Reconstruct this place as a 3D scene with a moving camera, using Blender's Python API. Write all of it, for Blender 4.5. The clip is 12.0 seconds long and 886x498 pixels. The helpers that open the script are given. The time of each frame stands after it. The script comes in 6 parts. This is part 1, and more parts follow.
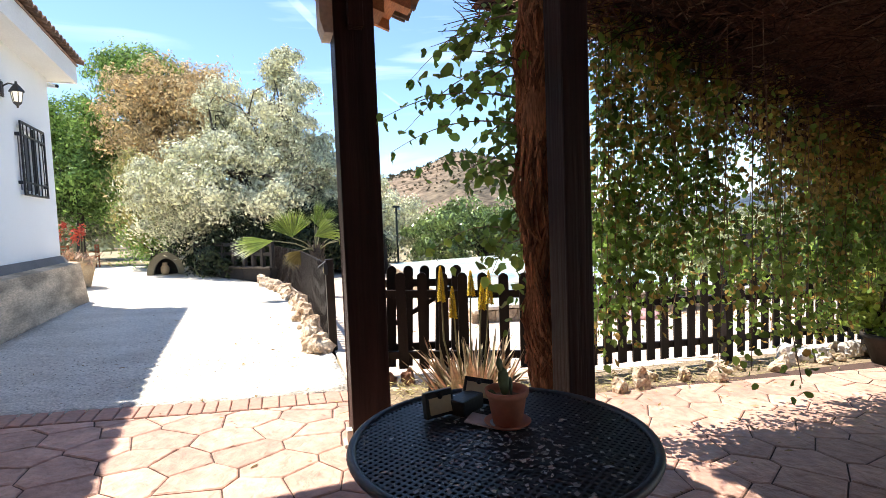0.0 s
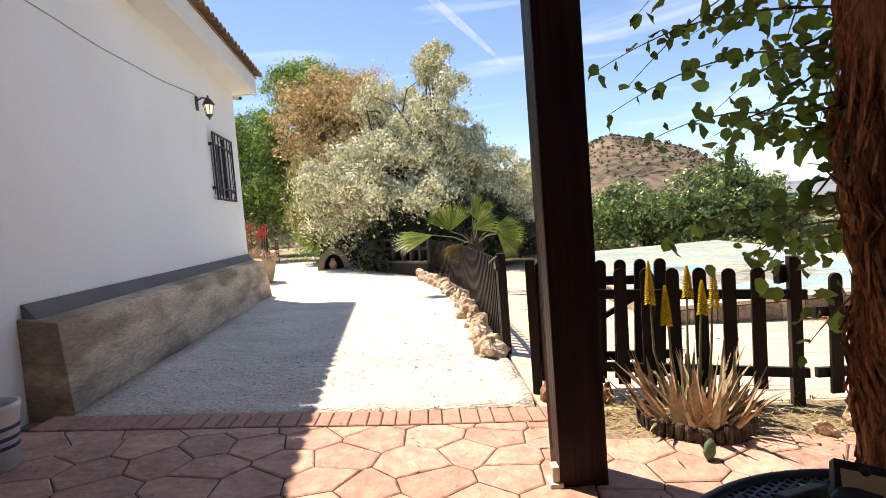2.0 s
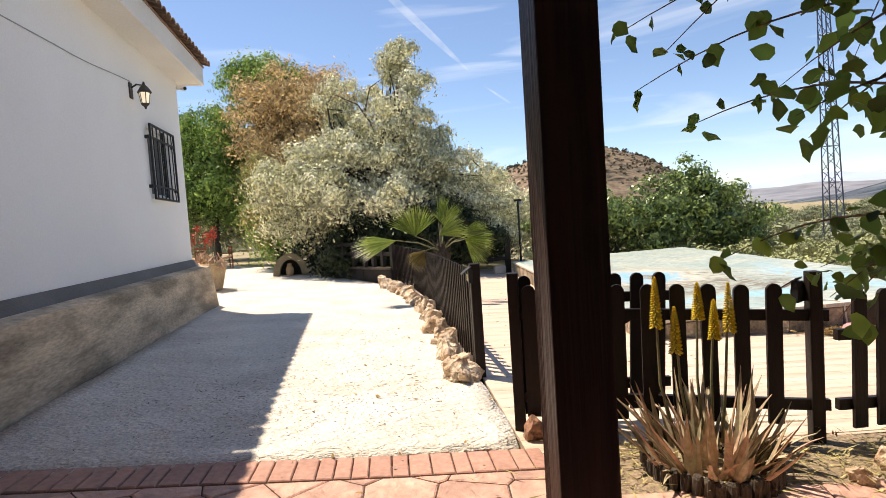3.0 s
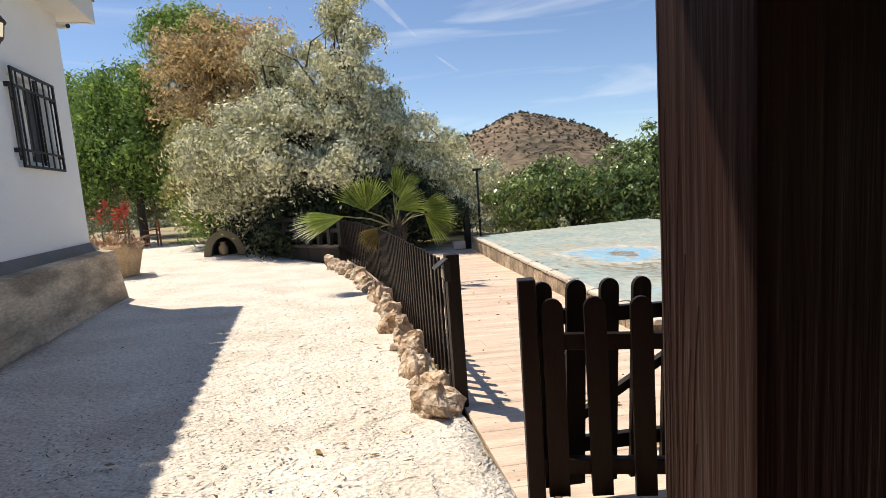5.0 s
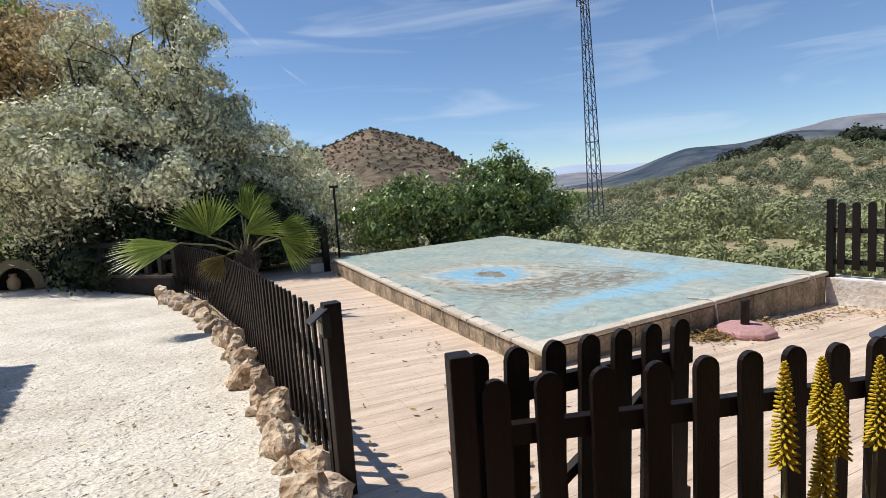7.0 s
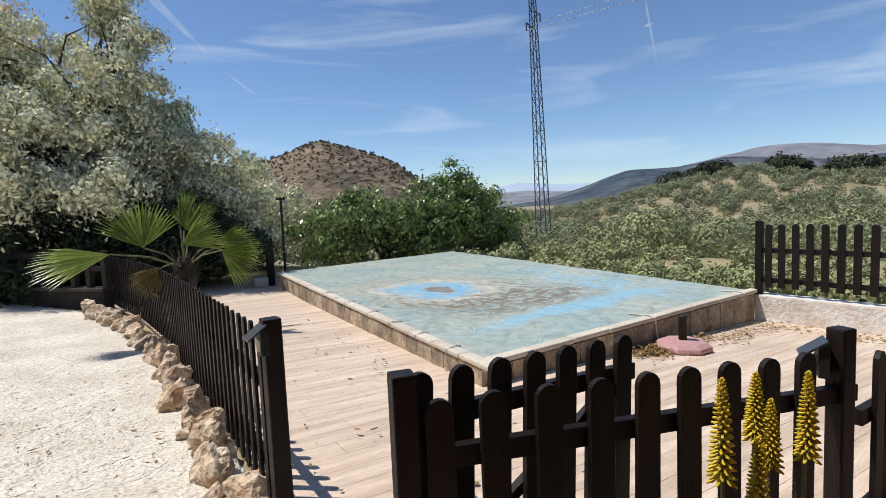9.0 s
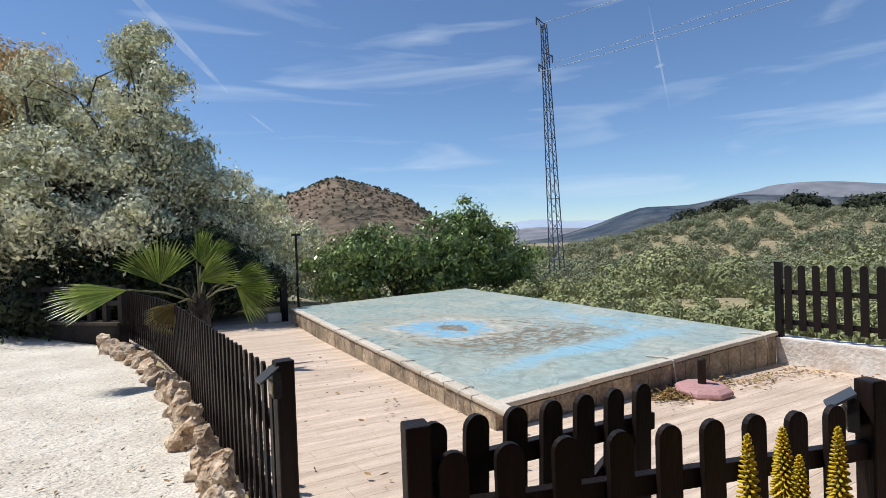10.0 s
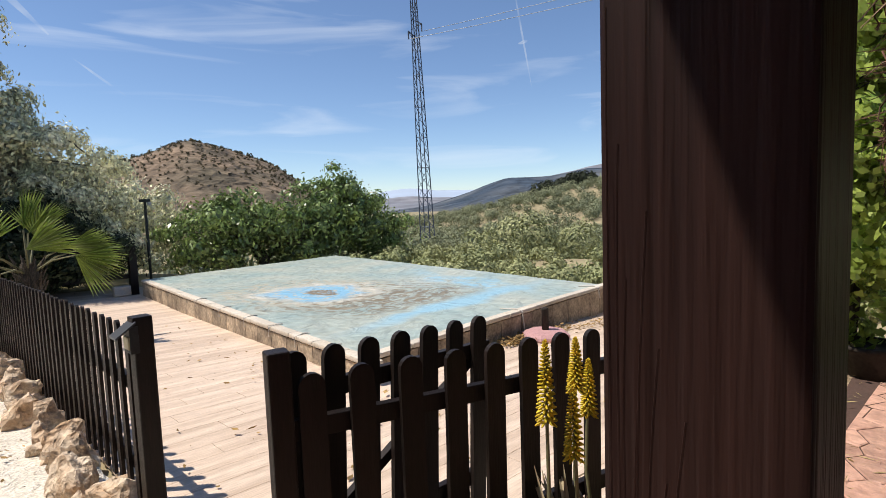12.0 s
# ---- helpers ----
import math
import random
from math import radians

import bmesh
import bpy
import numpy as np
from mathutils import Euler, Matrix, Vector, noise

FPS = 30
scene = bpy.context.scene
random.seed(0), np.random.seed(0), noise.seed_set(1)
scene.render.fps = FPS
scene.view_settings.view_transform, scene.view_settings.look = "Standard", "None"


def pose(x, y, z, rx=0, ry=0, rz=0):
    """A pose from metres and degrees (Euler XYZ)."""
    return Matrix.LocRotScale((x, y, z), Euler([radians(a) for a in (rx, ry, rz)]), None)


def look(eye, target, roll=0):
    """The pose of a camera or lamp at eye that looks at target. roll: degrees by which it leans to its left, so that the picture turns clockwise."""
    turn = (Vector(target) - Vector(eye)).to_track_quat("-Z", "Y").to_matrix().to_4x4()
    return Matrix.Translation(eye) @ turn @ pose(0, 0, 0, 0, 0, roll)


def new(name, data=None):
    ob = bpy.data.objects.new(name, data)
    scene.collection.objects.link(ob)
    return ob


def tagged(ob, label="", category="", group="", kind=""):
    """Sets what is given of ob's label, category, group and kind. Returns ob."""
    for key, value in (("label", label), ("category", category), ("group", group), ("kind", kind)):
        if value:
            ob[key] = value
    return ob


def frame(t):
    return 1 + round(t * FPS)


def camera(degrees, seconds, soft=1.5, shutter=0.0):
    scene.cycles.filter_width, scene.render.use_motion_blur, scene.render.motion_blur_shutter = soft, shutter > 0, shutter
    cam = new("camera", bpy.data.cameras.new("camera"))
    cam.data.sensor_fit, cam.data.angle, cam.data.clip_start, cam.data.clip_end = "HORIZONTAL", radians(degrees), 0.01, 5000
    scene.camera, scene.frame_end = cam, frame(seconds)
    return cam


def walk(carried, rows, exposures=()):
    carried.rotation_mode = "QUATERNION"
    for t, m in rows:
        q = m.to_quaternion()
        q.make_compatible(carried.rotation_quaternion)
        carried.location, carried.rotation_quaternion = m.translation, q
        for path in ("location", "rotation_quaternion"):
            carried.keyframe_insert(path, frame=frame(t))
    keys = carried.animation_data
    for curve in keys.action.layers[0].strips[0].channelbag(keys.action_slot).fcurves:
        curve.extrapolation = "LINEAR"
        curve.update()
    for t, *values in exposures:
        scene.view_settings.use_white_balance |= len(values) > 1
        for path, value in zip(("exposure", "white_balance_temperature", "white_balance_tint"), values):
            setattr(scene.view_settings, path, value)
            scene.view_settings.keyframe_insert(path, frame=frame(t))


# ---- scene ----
cam = camera(81.0, 12.0, soft=0.45)
PATH = [
    (0, (0.222, -0.067, 1.365), (0.835, 1.833, 1.25), -2.2),
    (0.5, (0.218, -0.027, 1.345), (0.539, 1.938, 1.16), -2.6),
    (0.6, (0.213, -0.014, 1.345), (0.491, 1.958, 1.153), -2.9),
    (1, (0.158, 0.108, 1.343), (0.313, 2.094, 1.167), -4.1),
    (1.5, (0.076, 0.348, 1.364), (0.188, 2.339, 1.214), -5.0),
    (2, (0.033, 0.622, 1.36), (0.098, 2.618, 1.245), -4.4),
    (2.5, (0.011, 0.914, 1.387), (0.075, 2.911, 1.304), -2.9),
    (3, (0.023, 1.263, 1.374), (0.233, 3.249, 1.264), -3.8),
    (3.2, (0.031, 1.383, 1.38), (0.306, 3.36, 1.259), -4.1),
    (4.8, (0.086, 2.499, 1.394), (0.454, 4.451, 1.158), -4.1),
    (5, (0.075, 2.594, 1.402), (0.463, 4.542, 1.167), -4.1),
    (5.5, (0.096, 2.893, 1.427), (0.546, 4.829, 1.206), -3.7),
    (6, (0.08, 3.077, 1.451), (0.695, 4.971, 1.269), -4.3),
    (6.5, (0.071, 3.227, 1.477), (0.878, 5.049, 1.309), -4.9),
    (7, (0.098, 3.301, 1.485), (1.017, 5.064, 1.271), -3.8),
    (7.5, (0.102, 3.331, 1.473), (1.079, 5.057, 1.213), -2.5),
    (7.7, (0.106, 3.331, 1.466), (1.111, 5.04, 1.202), -2.3),
    (9.3, (0.136, 3.333, 1.483), (1.232, 5.001, 1.348), -2.6),
    (9.5, (0.122, 3.333, 1.488), (1.206, 5.01, 1.381), -2.2),
    (10, (0.131, 3.34, 1.512), (1.187, 5.038, 1.485), -2.1),
    (10.5, (0.138, 3.321, 1.509), (1.178, 5.029, 1.496), -2.1),
    (11, (0.114, 3.292, 1.487), (1.192, 4.974, 1.408), -2.9),
    (11.5, (0.081, 3.243, 1.447), (1.305, 4.821, 1.338), -2.9),
    (12, (0.036, 3.109, 1.44), (1.465, 4.499, 1.276), -2.1),
]
EXPOSURES = [(0, 1.25, 6500, 10), (1, 1.10, 7050, 15), (1.5, 1.04, 7250, 15), (2.2, 0.76, 7450, 14), (3, 0.62, 7450, 14), (5, 0.25, 7100, 13), (6.5, -0.03, 6450, 10), (9.5, -0.06, 6250, 10), (10.5, -0.06, 6120, 9), (11.5, -0.03, 6500, 11), (12, 0.14, 6650, 12)]
walk(cam, [(t, look(eye, target, roll)) for t, eye, target, roll in PATH], EXPOSURES)

# world, sun and exposure
SUN = Vector((-0.37, 0.30, 1.0)).normalized()
world = bpy.data.worlds.new("sky")
scene.world = world
world.use_nodes = True
wn, wl = world.node_tree.nodes, world.node_tree.links
wn.clear()
w_sky = wn.new("ShaderNodeTexSky")
w_sky.sky_type, w_sky.sun_disc = "NISHITA", False
w_sky.sun_elevation = math.asin(SUN.z)
w_sky.sun_rotation = math.atan2(SUN.x, SUN.y)
w_sky.altitude, w_sky.air_density, w_sky.dust_density, w_sky.ozone_density = 700, 0.95, 0.08, 5.0
w_co = wn.new("ShaderNodeTexCoord")
w_map = wn.new("ShaderNodeMapping")
w_map.inputs["Rotation"].default_value = (0.0, radians(9), radians(40))
w_map.inputs["Scale"].default_value = (1.0, 1.5, 9.0)
w_noise = wn.new("ShaderNodeTexNoise")
w_noise.inputs["Scale"].default_value, w_noise.inputs["Detail"].default_value = 2.2, 7
w_noise.inputs["Distortion"].default_value = 0.6
w_ramp = wn.new("ShaderNodeValToRGB")
w_ramp.color_ramp.elements[0].position, w_ramp.color_ramp.elements[0].color = 0.54, (0, 0, 0, 1)
w_ramp.color_ramp.elements[1].position, w_ramp.color_ramp.elements[1].color = 0.80, (0.42, 0.42, 0.42, 1)
w_mix = wn.new("ShaderNodeMix")
w_mix.data_type = "RGBA"
w_mix.inputs["B"].default_value = (6.6, 7.2, 7.8, 1)
w_bg, w_out = wn.new("ShaderNodeBackground"), wn.new("ShaderNodeOutputWorld")
w_bg.inputs["Strength"].default_value = 0.127
wl.new(w_co.outputs["Generated"], w_map.inputs["Vector"])
wl.new(w_map.outputs["Vector"], w_noise.inputs["Vector"])
wl.new(w_noise.outputs["Fac"], w_ramp.inputs["Fac"])
wl.new(w_ramp.outputs["Color"], w_mix.inputs["Factor"])
wl.new(w_sky.outputs["Color"], w_mix.inputs["A"])
wl.new(w_mix.outputs["Result"], w_bg.inputs["Color"])
wl.new(w_bg.outputs["Background"], w_out.inputs["Surface"])
sun_data = bpy.data.lights.new("sun", "SUN")
sun_data.energy, sun_data.angle, sun_data.color = 4.8, radians(0.53), (1.0, 0.945, 0.85)
new("sun", sun_data).matrix_world = look(SUN * 60, (0, 0, 0))


# materials
def mat(name, col, col2=None, scale=3.0, rough=0.8, bump=0.3, bscale=40.0, fine=0.12, metal=0.0, island=0.0, rand=0.0,
        transl=0.0, spec=0.3, stretch=(1, 1, 1), contrast=0.25, dist=0.01, glow=0.0, local=False, coarse=None):
    """Two-scale procedural surface: patches between col and col2, fine grain, relief."""
    m = bpy.data.materials.new(name)
    m.use_nodes = True
    n, l = m.node_tree.nodes, m.node_tree.links
    bsdf = n["Principled BSDF"]
    bsdf.inputs["Roughness"].default_value, bsdf.inputs["Metallic"].default_value = rough, metal
    bsdf.inputs["Specular IOR Level"].default_value = spec
    geo = n.new("ShaderNodeNewGeometry")
    mp = n.new("ShaderNodeMapping")
    mp.inputs["Scale"].default_value = stretch
    if local:
        l.new(n.new("ShaderNodeTexCoord").outputs["Object"], mp.inputs["Vector"])
    else:
        l.new(geo.outputs["Position"], mp.inputs["Vector"])
    big = n.new("ShaderNodeTexNoise")
    big.inputs["Scale"].default_value, big.inputs["Detail"].default_value = scale, 5
    l.new(mp.outputs["Vector"], big.inputs["Vector"])
    ramp = n.new("ShaderNodeMapRange")
    ramp.inputs["From Min"].default_value, ramp.inputs["From Max"].default_value = 0.5 - contrast, 0.5 + contrast
    l.new(big.outputs["Fac"], ramp.inputs["Value"])
    mix = n.new("ShaderNodeMix")
    mix.data_type = "RGBA"
    mix.inputs["A"].default_value = (*col, 1)
    mix.inputs["B"].default_value = (*(col2 or [c * 0.75 for c in col]), 1)
    l.new(ramp.outputs["Result"], mix.inputs["Factor"])
    grain = n.new("ShaderNodeTexNoise")
    grain.inputs["Scale"].default_value, grain.inputs["Detail"].default_value = bscale, 4
    l.new(mp.outputs["Vector"], grain.inputs["Vector"])
    val = n.new("ShaderNodeMapRange")
    val.inputs["From Min"].default_value, val.inputs["From Max"].default_value = 0.25, 0.75
    val.inputs["To Min"].default_value, val.inputs["To Max"].default_value = 1 - 2 * fine, 1 + 2 * fine
    l.new(grain.outputs["Fac"], val.inputs["Value"])
    last = val.outputs["Result"]
    for amount, node, out in ((island, geo, "Random Per Island"), (rand, n.new("ShaderNodeObjectInfo") if rand else None, "Random")):
        if amount:
            r = n.new("ShaderNodeMapRange")
            r.inputs["To Min"].default_value, r.inputs["To Max"].default_value = 1 - amount, 1 + amount
            l.new(node.outputs[out], r.inputs["Value"])
            mu = n.new("ShaderNodeMath")
            mu.operation = "MULTIPLY"
            l.new(last, mu.inputs[0])
            l.new(r.outputs["Result"], mu.inputs[1])
            last = mu.outputs["Value"]
    sc = n.new("ShaderNodeVectorMath")
    sc.operation = "SCALE"
    l.new(mix.outputs["Result"], sc.inputs[0])
    l.new(last, sc.inputs["Scale"])
    l.new(sc.outputs["Vector"], bsdf.inputs["Base Color"])
    if bump:
        b = n.new("ShaderNodeBump")
        b.inputs["Strength"].default_value, b.inputs["Distance"].default_value = bump, dist
        l.new(grain.outputs["Fac"], b.inputs["Height"])
        l.new(b.outputs["Normal"], bsdf.inputs["Normal"])
        if coarse:
            cn = n.new("ShaderNodeTexNoise")
            cn.inputs["Scale"].default_value, cn.inputs["Detail"].default_value = coarse[0], 3
            cn.inputs["Distortion"].default_value = 0.8
            l.new(mp.outputs["Vector"], cn.inputs["Vector"])
            cb = n.new("ShaderNodeBump")
            cb.inputs["Strength"].default_value, cb.inputs["Distance"].default_value = 1.0, coarse[1]
            l.new(cn.outputs["Fac"], cb.inputs["Height"])
            l.new(cb.outputs["Normal"], b.inputs["Normal"])
    if transl:
        tr = n.new("ShaderNodeBsdfTranslucent")
        l.new(sc.outputs["Vector"], tr.inputs["Color"])
        ms = n.new("ShaderNodeMixShader")
        ms.inputs["Fac"].default_value = transl
        l.new(bsdf.outputs["BSDF"], ms.inputs[1])
        l.new(tr.outputs["BSDF"], ms.inputs[2])
        l.new(ms.outputs["Shader"], n["Material Output"].inputs["Surface"])
    if glow:
        bsdf.inputs["Emission Color"].default_value, bsdf.inputs["Emission Strength"].default_value = (*col, 1), glow
    return m


M_white = mat("white_render", (0.85, 0.85, 0.835), (0.79, 0.785, 0.77), 0.7, 0.9, 0.25, 55, 0.02)
M_eave = mat("eave_plaster", (0.78, 0.77, 0.74), (0.70, 0.68, 0.64), 1.2, 0.9, 0.2, 40, 0.03)
M_concrete = mat("board_concrete", (0.64, 0.50, 0.35), (0.30, 0.235, 0.165), 1.3, 0.92, 0.6, 20, 0.14, stretch=(1, 0.6, 2.4), contrast=0.09, coarse=(5, 0.02))
M_cement = mat("grey_cement", (0.20, 0.185, 0.17), (0.14, 0.13, 0.12), 2.0, 0.9, 0.4, 50, 0.08)
M_path = mat("rough_pale_concrete", (0.77, 0.71, 0.62), (0.60, 0.535, 0.45), 1.3, 0.95, 1.0, 42, 0.17, dist=0.02, contrast=0.2, stretch=(1, 1.25, 1), coarse=(6.0, 0.06))
M_paving = mat("stamped_pink_concrete", (0.58, 0.35, 0.265), (0.44, 0.25, 0.19), 4.0, 0.6, 0.9, 13, 0.12, rand=0.16, spec=0.45, dist=0.02, coarse=(9, 0.02))
M_brick = mat("stamped_border", (0.47, 0.26, 0.195), (0.40, 0.21, 0.155), 4.0, 0.65, 0.4, 30, 0.1, rand=0.1, spec=0.4)
M_joint = mat("dark_joint", (0.10, 0.06, 0.048), (0.075, 0.048, 0.04), 6, 0.95, 0.4, 60, 0.1)
M_deck = mat("wood_look_tile", (0.71, 0.565, 0.445), (0.50, 0.38, 0.285), 1.6, 0.6, 0.15, 24, 0.10, rand=0.03, stretch=(0.5, 6, 1), spec=0.35, contrast=0.17)
M_deckjoint = mat("deck_grout", (0.56, 0.435, 0.335), (0.50, 0.385, 0.29), 5, 0.95, 0.3, 60, 0.08)
M_soil = mat("dry_soil", (0.33, 0.25, 0.165), (0.21, 0.155, 0.10), 3.5, 1.0, 1.0, 35, 0.25, dist=0.03)
M_wood = mat("dark_stained_wood", (0.036, 0.0165, 0.013), (0.018, 0.0085, 0.007), 2, 0.5, 0.7, 7, 0.16, stretch=(6, 6, 0.22), spec=0.16, coarse=(3.2, 0.005))
M_fence = mat("black_brown_fence_stain", (0.018, 0.0115, 0.0095), (0.010, 0.007, 0.006), 5, 0.5, 0.2, 30, 0.12, stretch=(5, 5, 0.5), rand=0.3, spec=0.22)
M_beam = mat("orange_brown_beam", (0.50, 0.20, 0.07), (0.34, 0.13, 0.05), 5, 0.6, 0.4, 30, 0.15, stretch=(4, 0.4, 4))
M_tile = mat("clay_roof_tile", (0.27, 0.165, 0.11), (0.18, 0.125, 0.095), 3, 0.85, 0.4, 25, 0.15, rand=0.3)
M_black = mat("black_painted_iron", (0.012, 0.012, 0.014), (0.018, 0.017, 0.018), 8, 0.45, 0.15, 80, 0.1, spec=0.5)
# Blue-grey in this base colour takes in the sky's sheen on the table.
M_table = mat("black_enamelled_steel", (0.026, 0.034, 0.042), (0.045, 0.055, 0.065), 7, 0.45, 0.1, 90, 0.15, spec=0.6)
M_terracotta = mat("terracotta", (0.58, 0.26, 0.17), (0.50, 0.21, 0.135), 6, 0.75, 0.15, 40, 0.06)
M_cream = mat("cream_plastic", (0.60, 0.53, 0.33), (0.55, 0.48, 0.29), 6, 0.4, 0.0, 40, 0.03)
M_blackplastic = mat("black_plastic", (0.02, 0.02, 0.02), (0.03, 0.03, 0.03), 9, 0.5, 0.1, 90, 0.1)
M_panel = mat("grey_solar_panel", (0.06, 0.062, 0.07), (0.045, 0.048, 0.055), 9, 0.4, 0.0, 60, 0.05, spec=0.4)
M_rock = mat("cream_limestone", (0.68, 0.56, 0.43), (0.42, 0.285, 0.18), 7.0, 0.95, 1.0, 22, 0.2, dist=0.03, rand=0.14, contrast=0.16, coarse=(9, 0.06))
M_redrock = mat("red_brown_stone", (0.20, 0.09, 0.055), (0.30, 0.17, 0.11), 6.0, 0.95, 0.9, 22, 0.18, dist=0.03)
M_coping = mat("cream_coping", (0.62, 0.56, 0.47), (0.52, 0.45, 0.36), 4.0, 0.8, 0.3, 35, 0.08, rand=0.08)
M_clad = mat("stone_cladding", (0.46, 0.365, 0.26), (0.24, 0.19, 0.14), 4.0, 0.9, 0.8, 25, 0.2, rand=0.25, dist=0.02, contrast=0.15)
M_whitewash = mat("whitewashed_masonry", (0.80, 0.77, 0.73), (0.64, 0.55, 0.47), 3.0, 0.95, 0.7, 20, 0.08, dist=0.02, contrast=0.15)
M_mauve = mat("mauve_concrete_base", (0.50, 0.29, 0.285), (0.43, 0.24, 0.235), 6, 0.75, 0.3, 40, 0.08)
M_rope = mat("white_rope", (0.62, 0.58, 0.52), None, 9, 0.9, 0.3, 90, 0.1)
M_bark = mat("grey_bark", (0.10, 0.08, 0.06), (0.06, 0.048, 0.038), 6, 0.95, 0.8, 25, 0.25, stretch=(3, 3, 0.7), dist=0.03)
M_vinebark = mat("shaggy_reddish_bark", (0.56, 0.27, 0.13), (0.30, 0.135, 0.065), 9, 0.9, 0.8, 40, 0.3, stretch=(4, 4, 0.6), island=0.55)
M_brush = mat("dry_brushwood", (0.125, 0.062, 0.040), (0.07, 0.037, 0.025), 4, 0.95, 0.5, 40, 0.3, island=0.6)
M_twig = mat("dead_twig", (0.30, 0.20, 0.13), (0.20, 0.12, 0.08), 5, 0.9, 0.3, 40, 0.2, island=0.4)
M_silver = mat("silver_leaf", (0.80, 0.77, 0.56), (0.50, 0.50, 0.30), 0.9, 0.6, 0.0, 9, 0.15, island=0.5, transl=0.12, contrast=0.2, spec=0.2)
M_brownleaf = mat("dry_brown_leaf", (0.72, 0.55, 0.30), (0.50, 0.37, 0.19), 0.8, 0.8, 0.0, 9, 0.15, island=0.45, transl=0.25)
M_yellowleaf = mat("yellowing_leaf", (0.46, 0.39, 0.16), (0.28, 0.29, 0.10), 0.7, 0.7, 0.0, 9, 0.15, island=0.4, transl=0.3)
M_green = mat("green_leaf", (0.29, 0.42, 0.11), (0.15, 0.25, 0.06), 0.6, 0.55, 0.0, 9, 0.15, island=0.5, transl=0.35)
M_fig = mat("fig_leaf", (0.27, 0.35, 0.11), (0.12, 0.18, 0.05), 0.8, 0.34, 0.0, 9, 0.15, island=0.65, transl=0.2, spec=0.6)
M_vine = mat("vine_leaf", (0.27, 0.37, 0.075), (0.15, 0.25, 0.05), 1.6, 0.42, 0.0, 12, 0.15, island=0.5, transl=0.58, spec=0.4)
M_vineold = mat("brownish_vine_leaf", (0.50, 0.33, 0.10), (0.32, 0.22, 0.065), 1.0, 0.6, 0.0, 12, 0.15, island=0.5, transl=0.65)
M_olive = mat("olive_foliage", (0.27, 0.285, 0.165), (0.16, 0.18, 0.10), 0.07, 0.75, 0.0, 3, 0.12, island=0.3, transl=0.05)
M_bushy = mat("yellow_green_shrub", (0.36, 0.365, 0.18), (0.22, 0.25, 0.11), 0.3, 0.7, 0.0, 5, 0.12, island=0.35, transl=0.1)
M_oak = mat("dark_oak_foliage", (0.038, 0.045, 0.022), (0.025, 0.032, 0.016), 0.1, 0.8, 0.0, 3, 0.15, island=0.35)
M_palm = mat("palm_leaf", (0.38, 0.44, 0.11), (0.18, 0.27, 0.06), 3.0, 0.36, 0.0, 20, 0.12, island=0.4, transl=0.4, spec=0.55)
M_palmtip = mat("dry_palm_leaf", (0.34, 0.26, 0.11), (0.22, 0.19, 0.07), 3.0, 0.7, 0.0, 20, 0.12, island=0.3, transl=0.25)
M_aloe = mat("aloe_leaf", (0.40, 0.38, 0.24), (0.40, 0.27, 0.18), 7.0, 0.5, 0.1, 30, 0.15, island=0.4)
M_dryaloe = mat("dry_aloe_leaf", (0.56, 0.40, 0.26), (0.42, 0.26, 0.19), 6.0, 0.8, 0.2, 30, 0.15, island=0.35)
M_yellow = mat("yellow_flower", (0.72, 0.47, 0.02), (0.60, 0.50, 0.05), 30, 0.6, 0.0, 60, 0.1, island=0.2, transl=0.15)
M_stalk = mat("flower_stalk", (0.20, 0.19, 0.10), None, 8, 0.7, 0.1, 40, 0.1)
M_cactus = mat("cactus_pad", (0.13, 0.17, 0.085), (0.09, 0.13, 0.06), 20, 0.6, 0.2, 60, 0.1)
M_litter = mat("dry_leaf_litter", (0.34, 0.22, 0.075), (0.20, 0.12, 0.05), 6, 0.9, 0.0, 30, 0.2, island=0.5)
M_straw = mat("dry_grass", (0.42, 0.33, 0.15), (0.28, 0.25, 0.09), 6, 0.85, 0.0, 30, 0.2, island=0.4)
M_flake = mat("pale_flake", (0.48, 0.50, 0.50), None, 6, 0.8, 0.0, 30, 0.1, island=0.4)
M_steel = mat("galvanised_steel", (0.10, 0.12, 0.16), (0.07, 0.085, 0.12), 0.5, 0.6, 0.0, 20, 0.1, metal=0.3)
M_pole = mat("dark_green_pole", (0.03, 0.035, 0.028), None, 8, 0.6, 0.1, 40, 0.1)
M_wire = mat("pale_wire", (0.5, 0.53, 0.56), None, 8, 0.5, 0.0, 40, 0.0)
M_cable = mat("grey_cable", (0.42, 0.42, 0.42), None, 8, 0.7, 0.0, 40, 0.0)
M_land = mat("dry_hill_ground", (0.36, 0.285, 0.175), (0.22, 0.20, 0.11), 0.035, 1.0, 0.6, 0.6, 0.18, dist=0.4)
M_hill = mat("bare_hillside", (0.215, 0.155, 0.105), (0.10, 0.082, 0.055), 0.02, 1.0, 0.9, 0.14, 0.3, dist=4.0, contrast=0.12, coarse=(0.03, 14.0))
M_field = mat("ploughed_field", (0.40, 0.25, 0.13), (0.32, 0.20, 0.10), 0.03, 1.0, 0.3, 0.3, 0.1)
# Blue-grey base colours of the three ranges carry the haze of distance.
M_darkmtn = mat("hazed_dark_mountain", (0.042, 0.060, 0.085), (0.10, 0.11, 0.12), 0.009, 1.0, 0.6, 0.03, 0.2, dist=10.0, contrast=0.12, coarse=(0.008, 60.0))
M_palemtn = mat("hazed_pale_mountain", (0.24, 0.235, 0.25), (0.16, 0.175, 0.205), 0.004, 1.0, 0.3, 0.012, 0.15, dist=10.0)
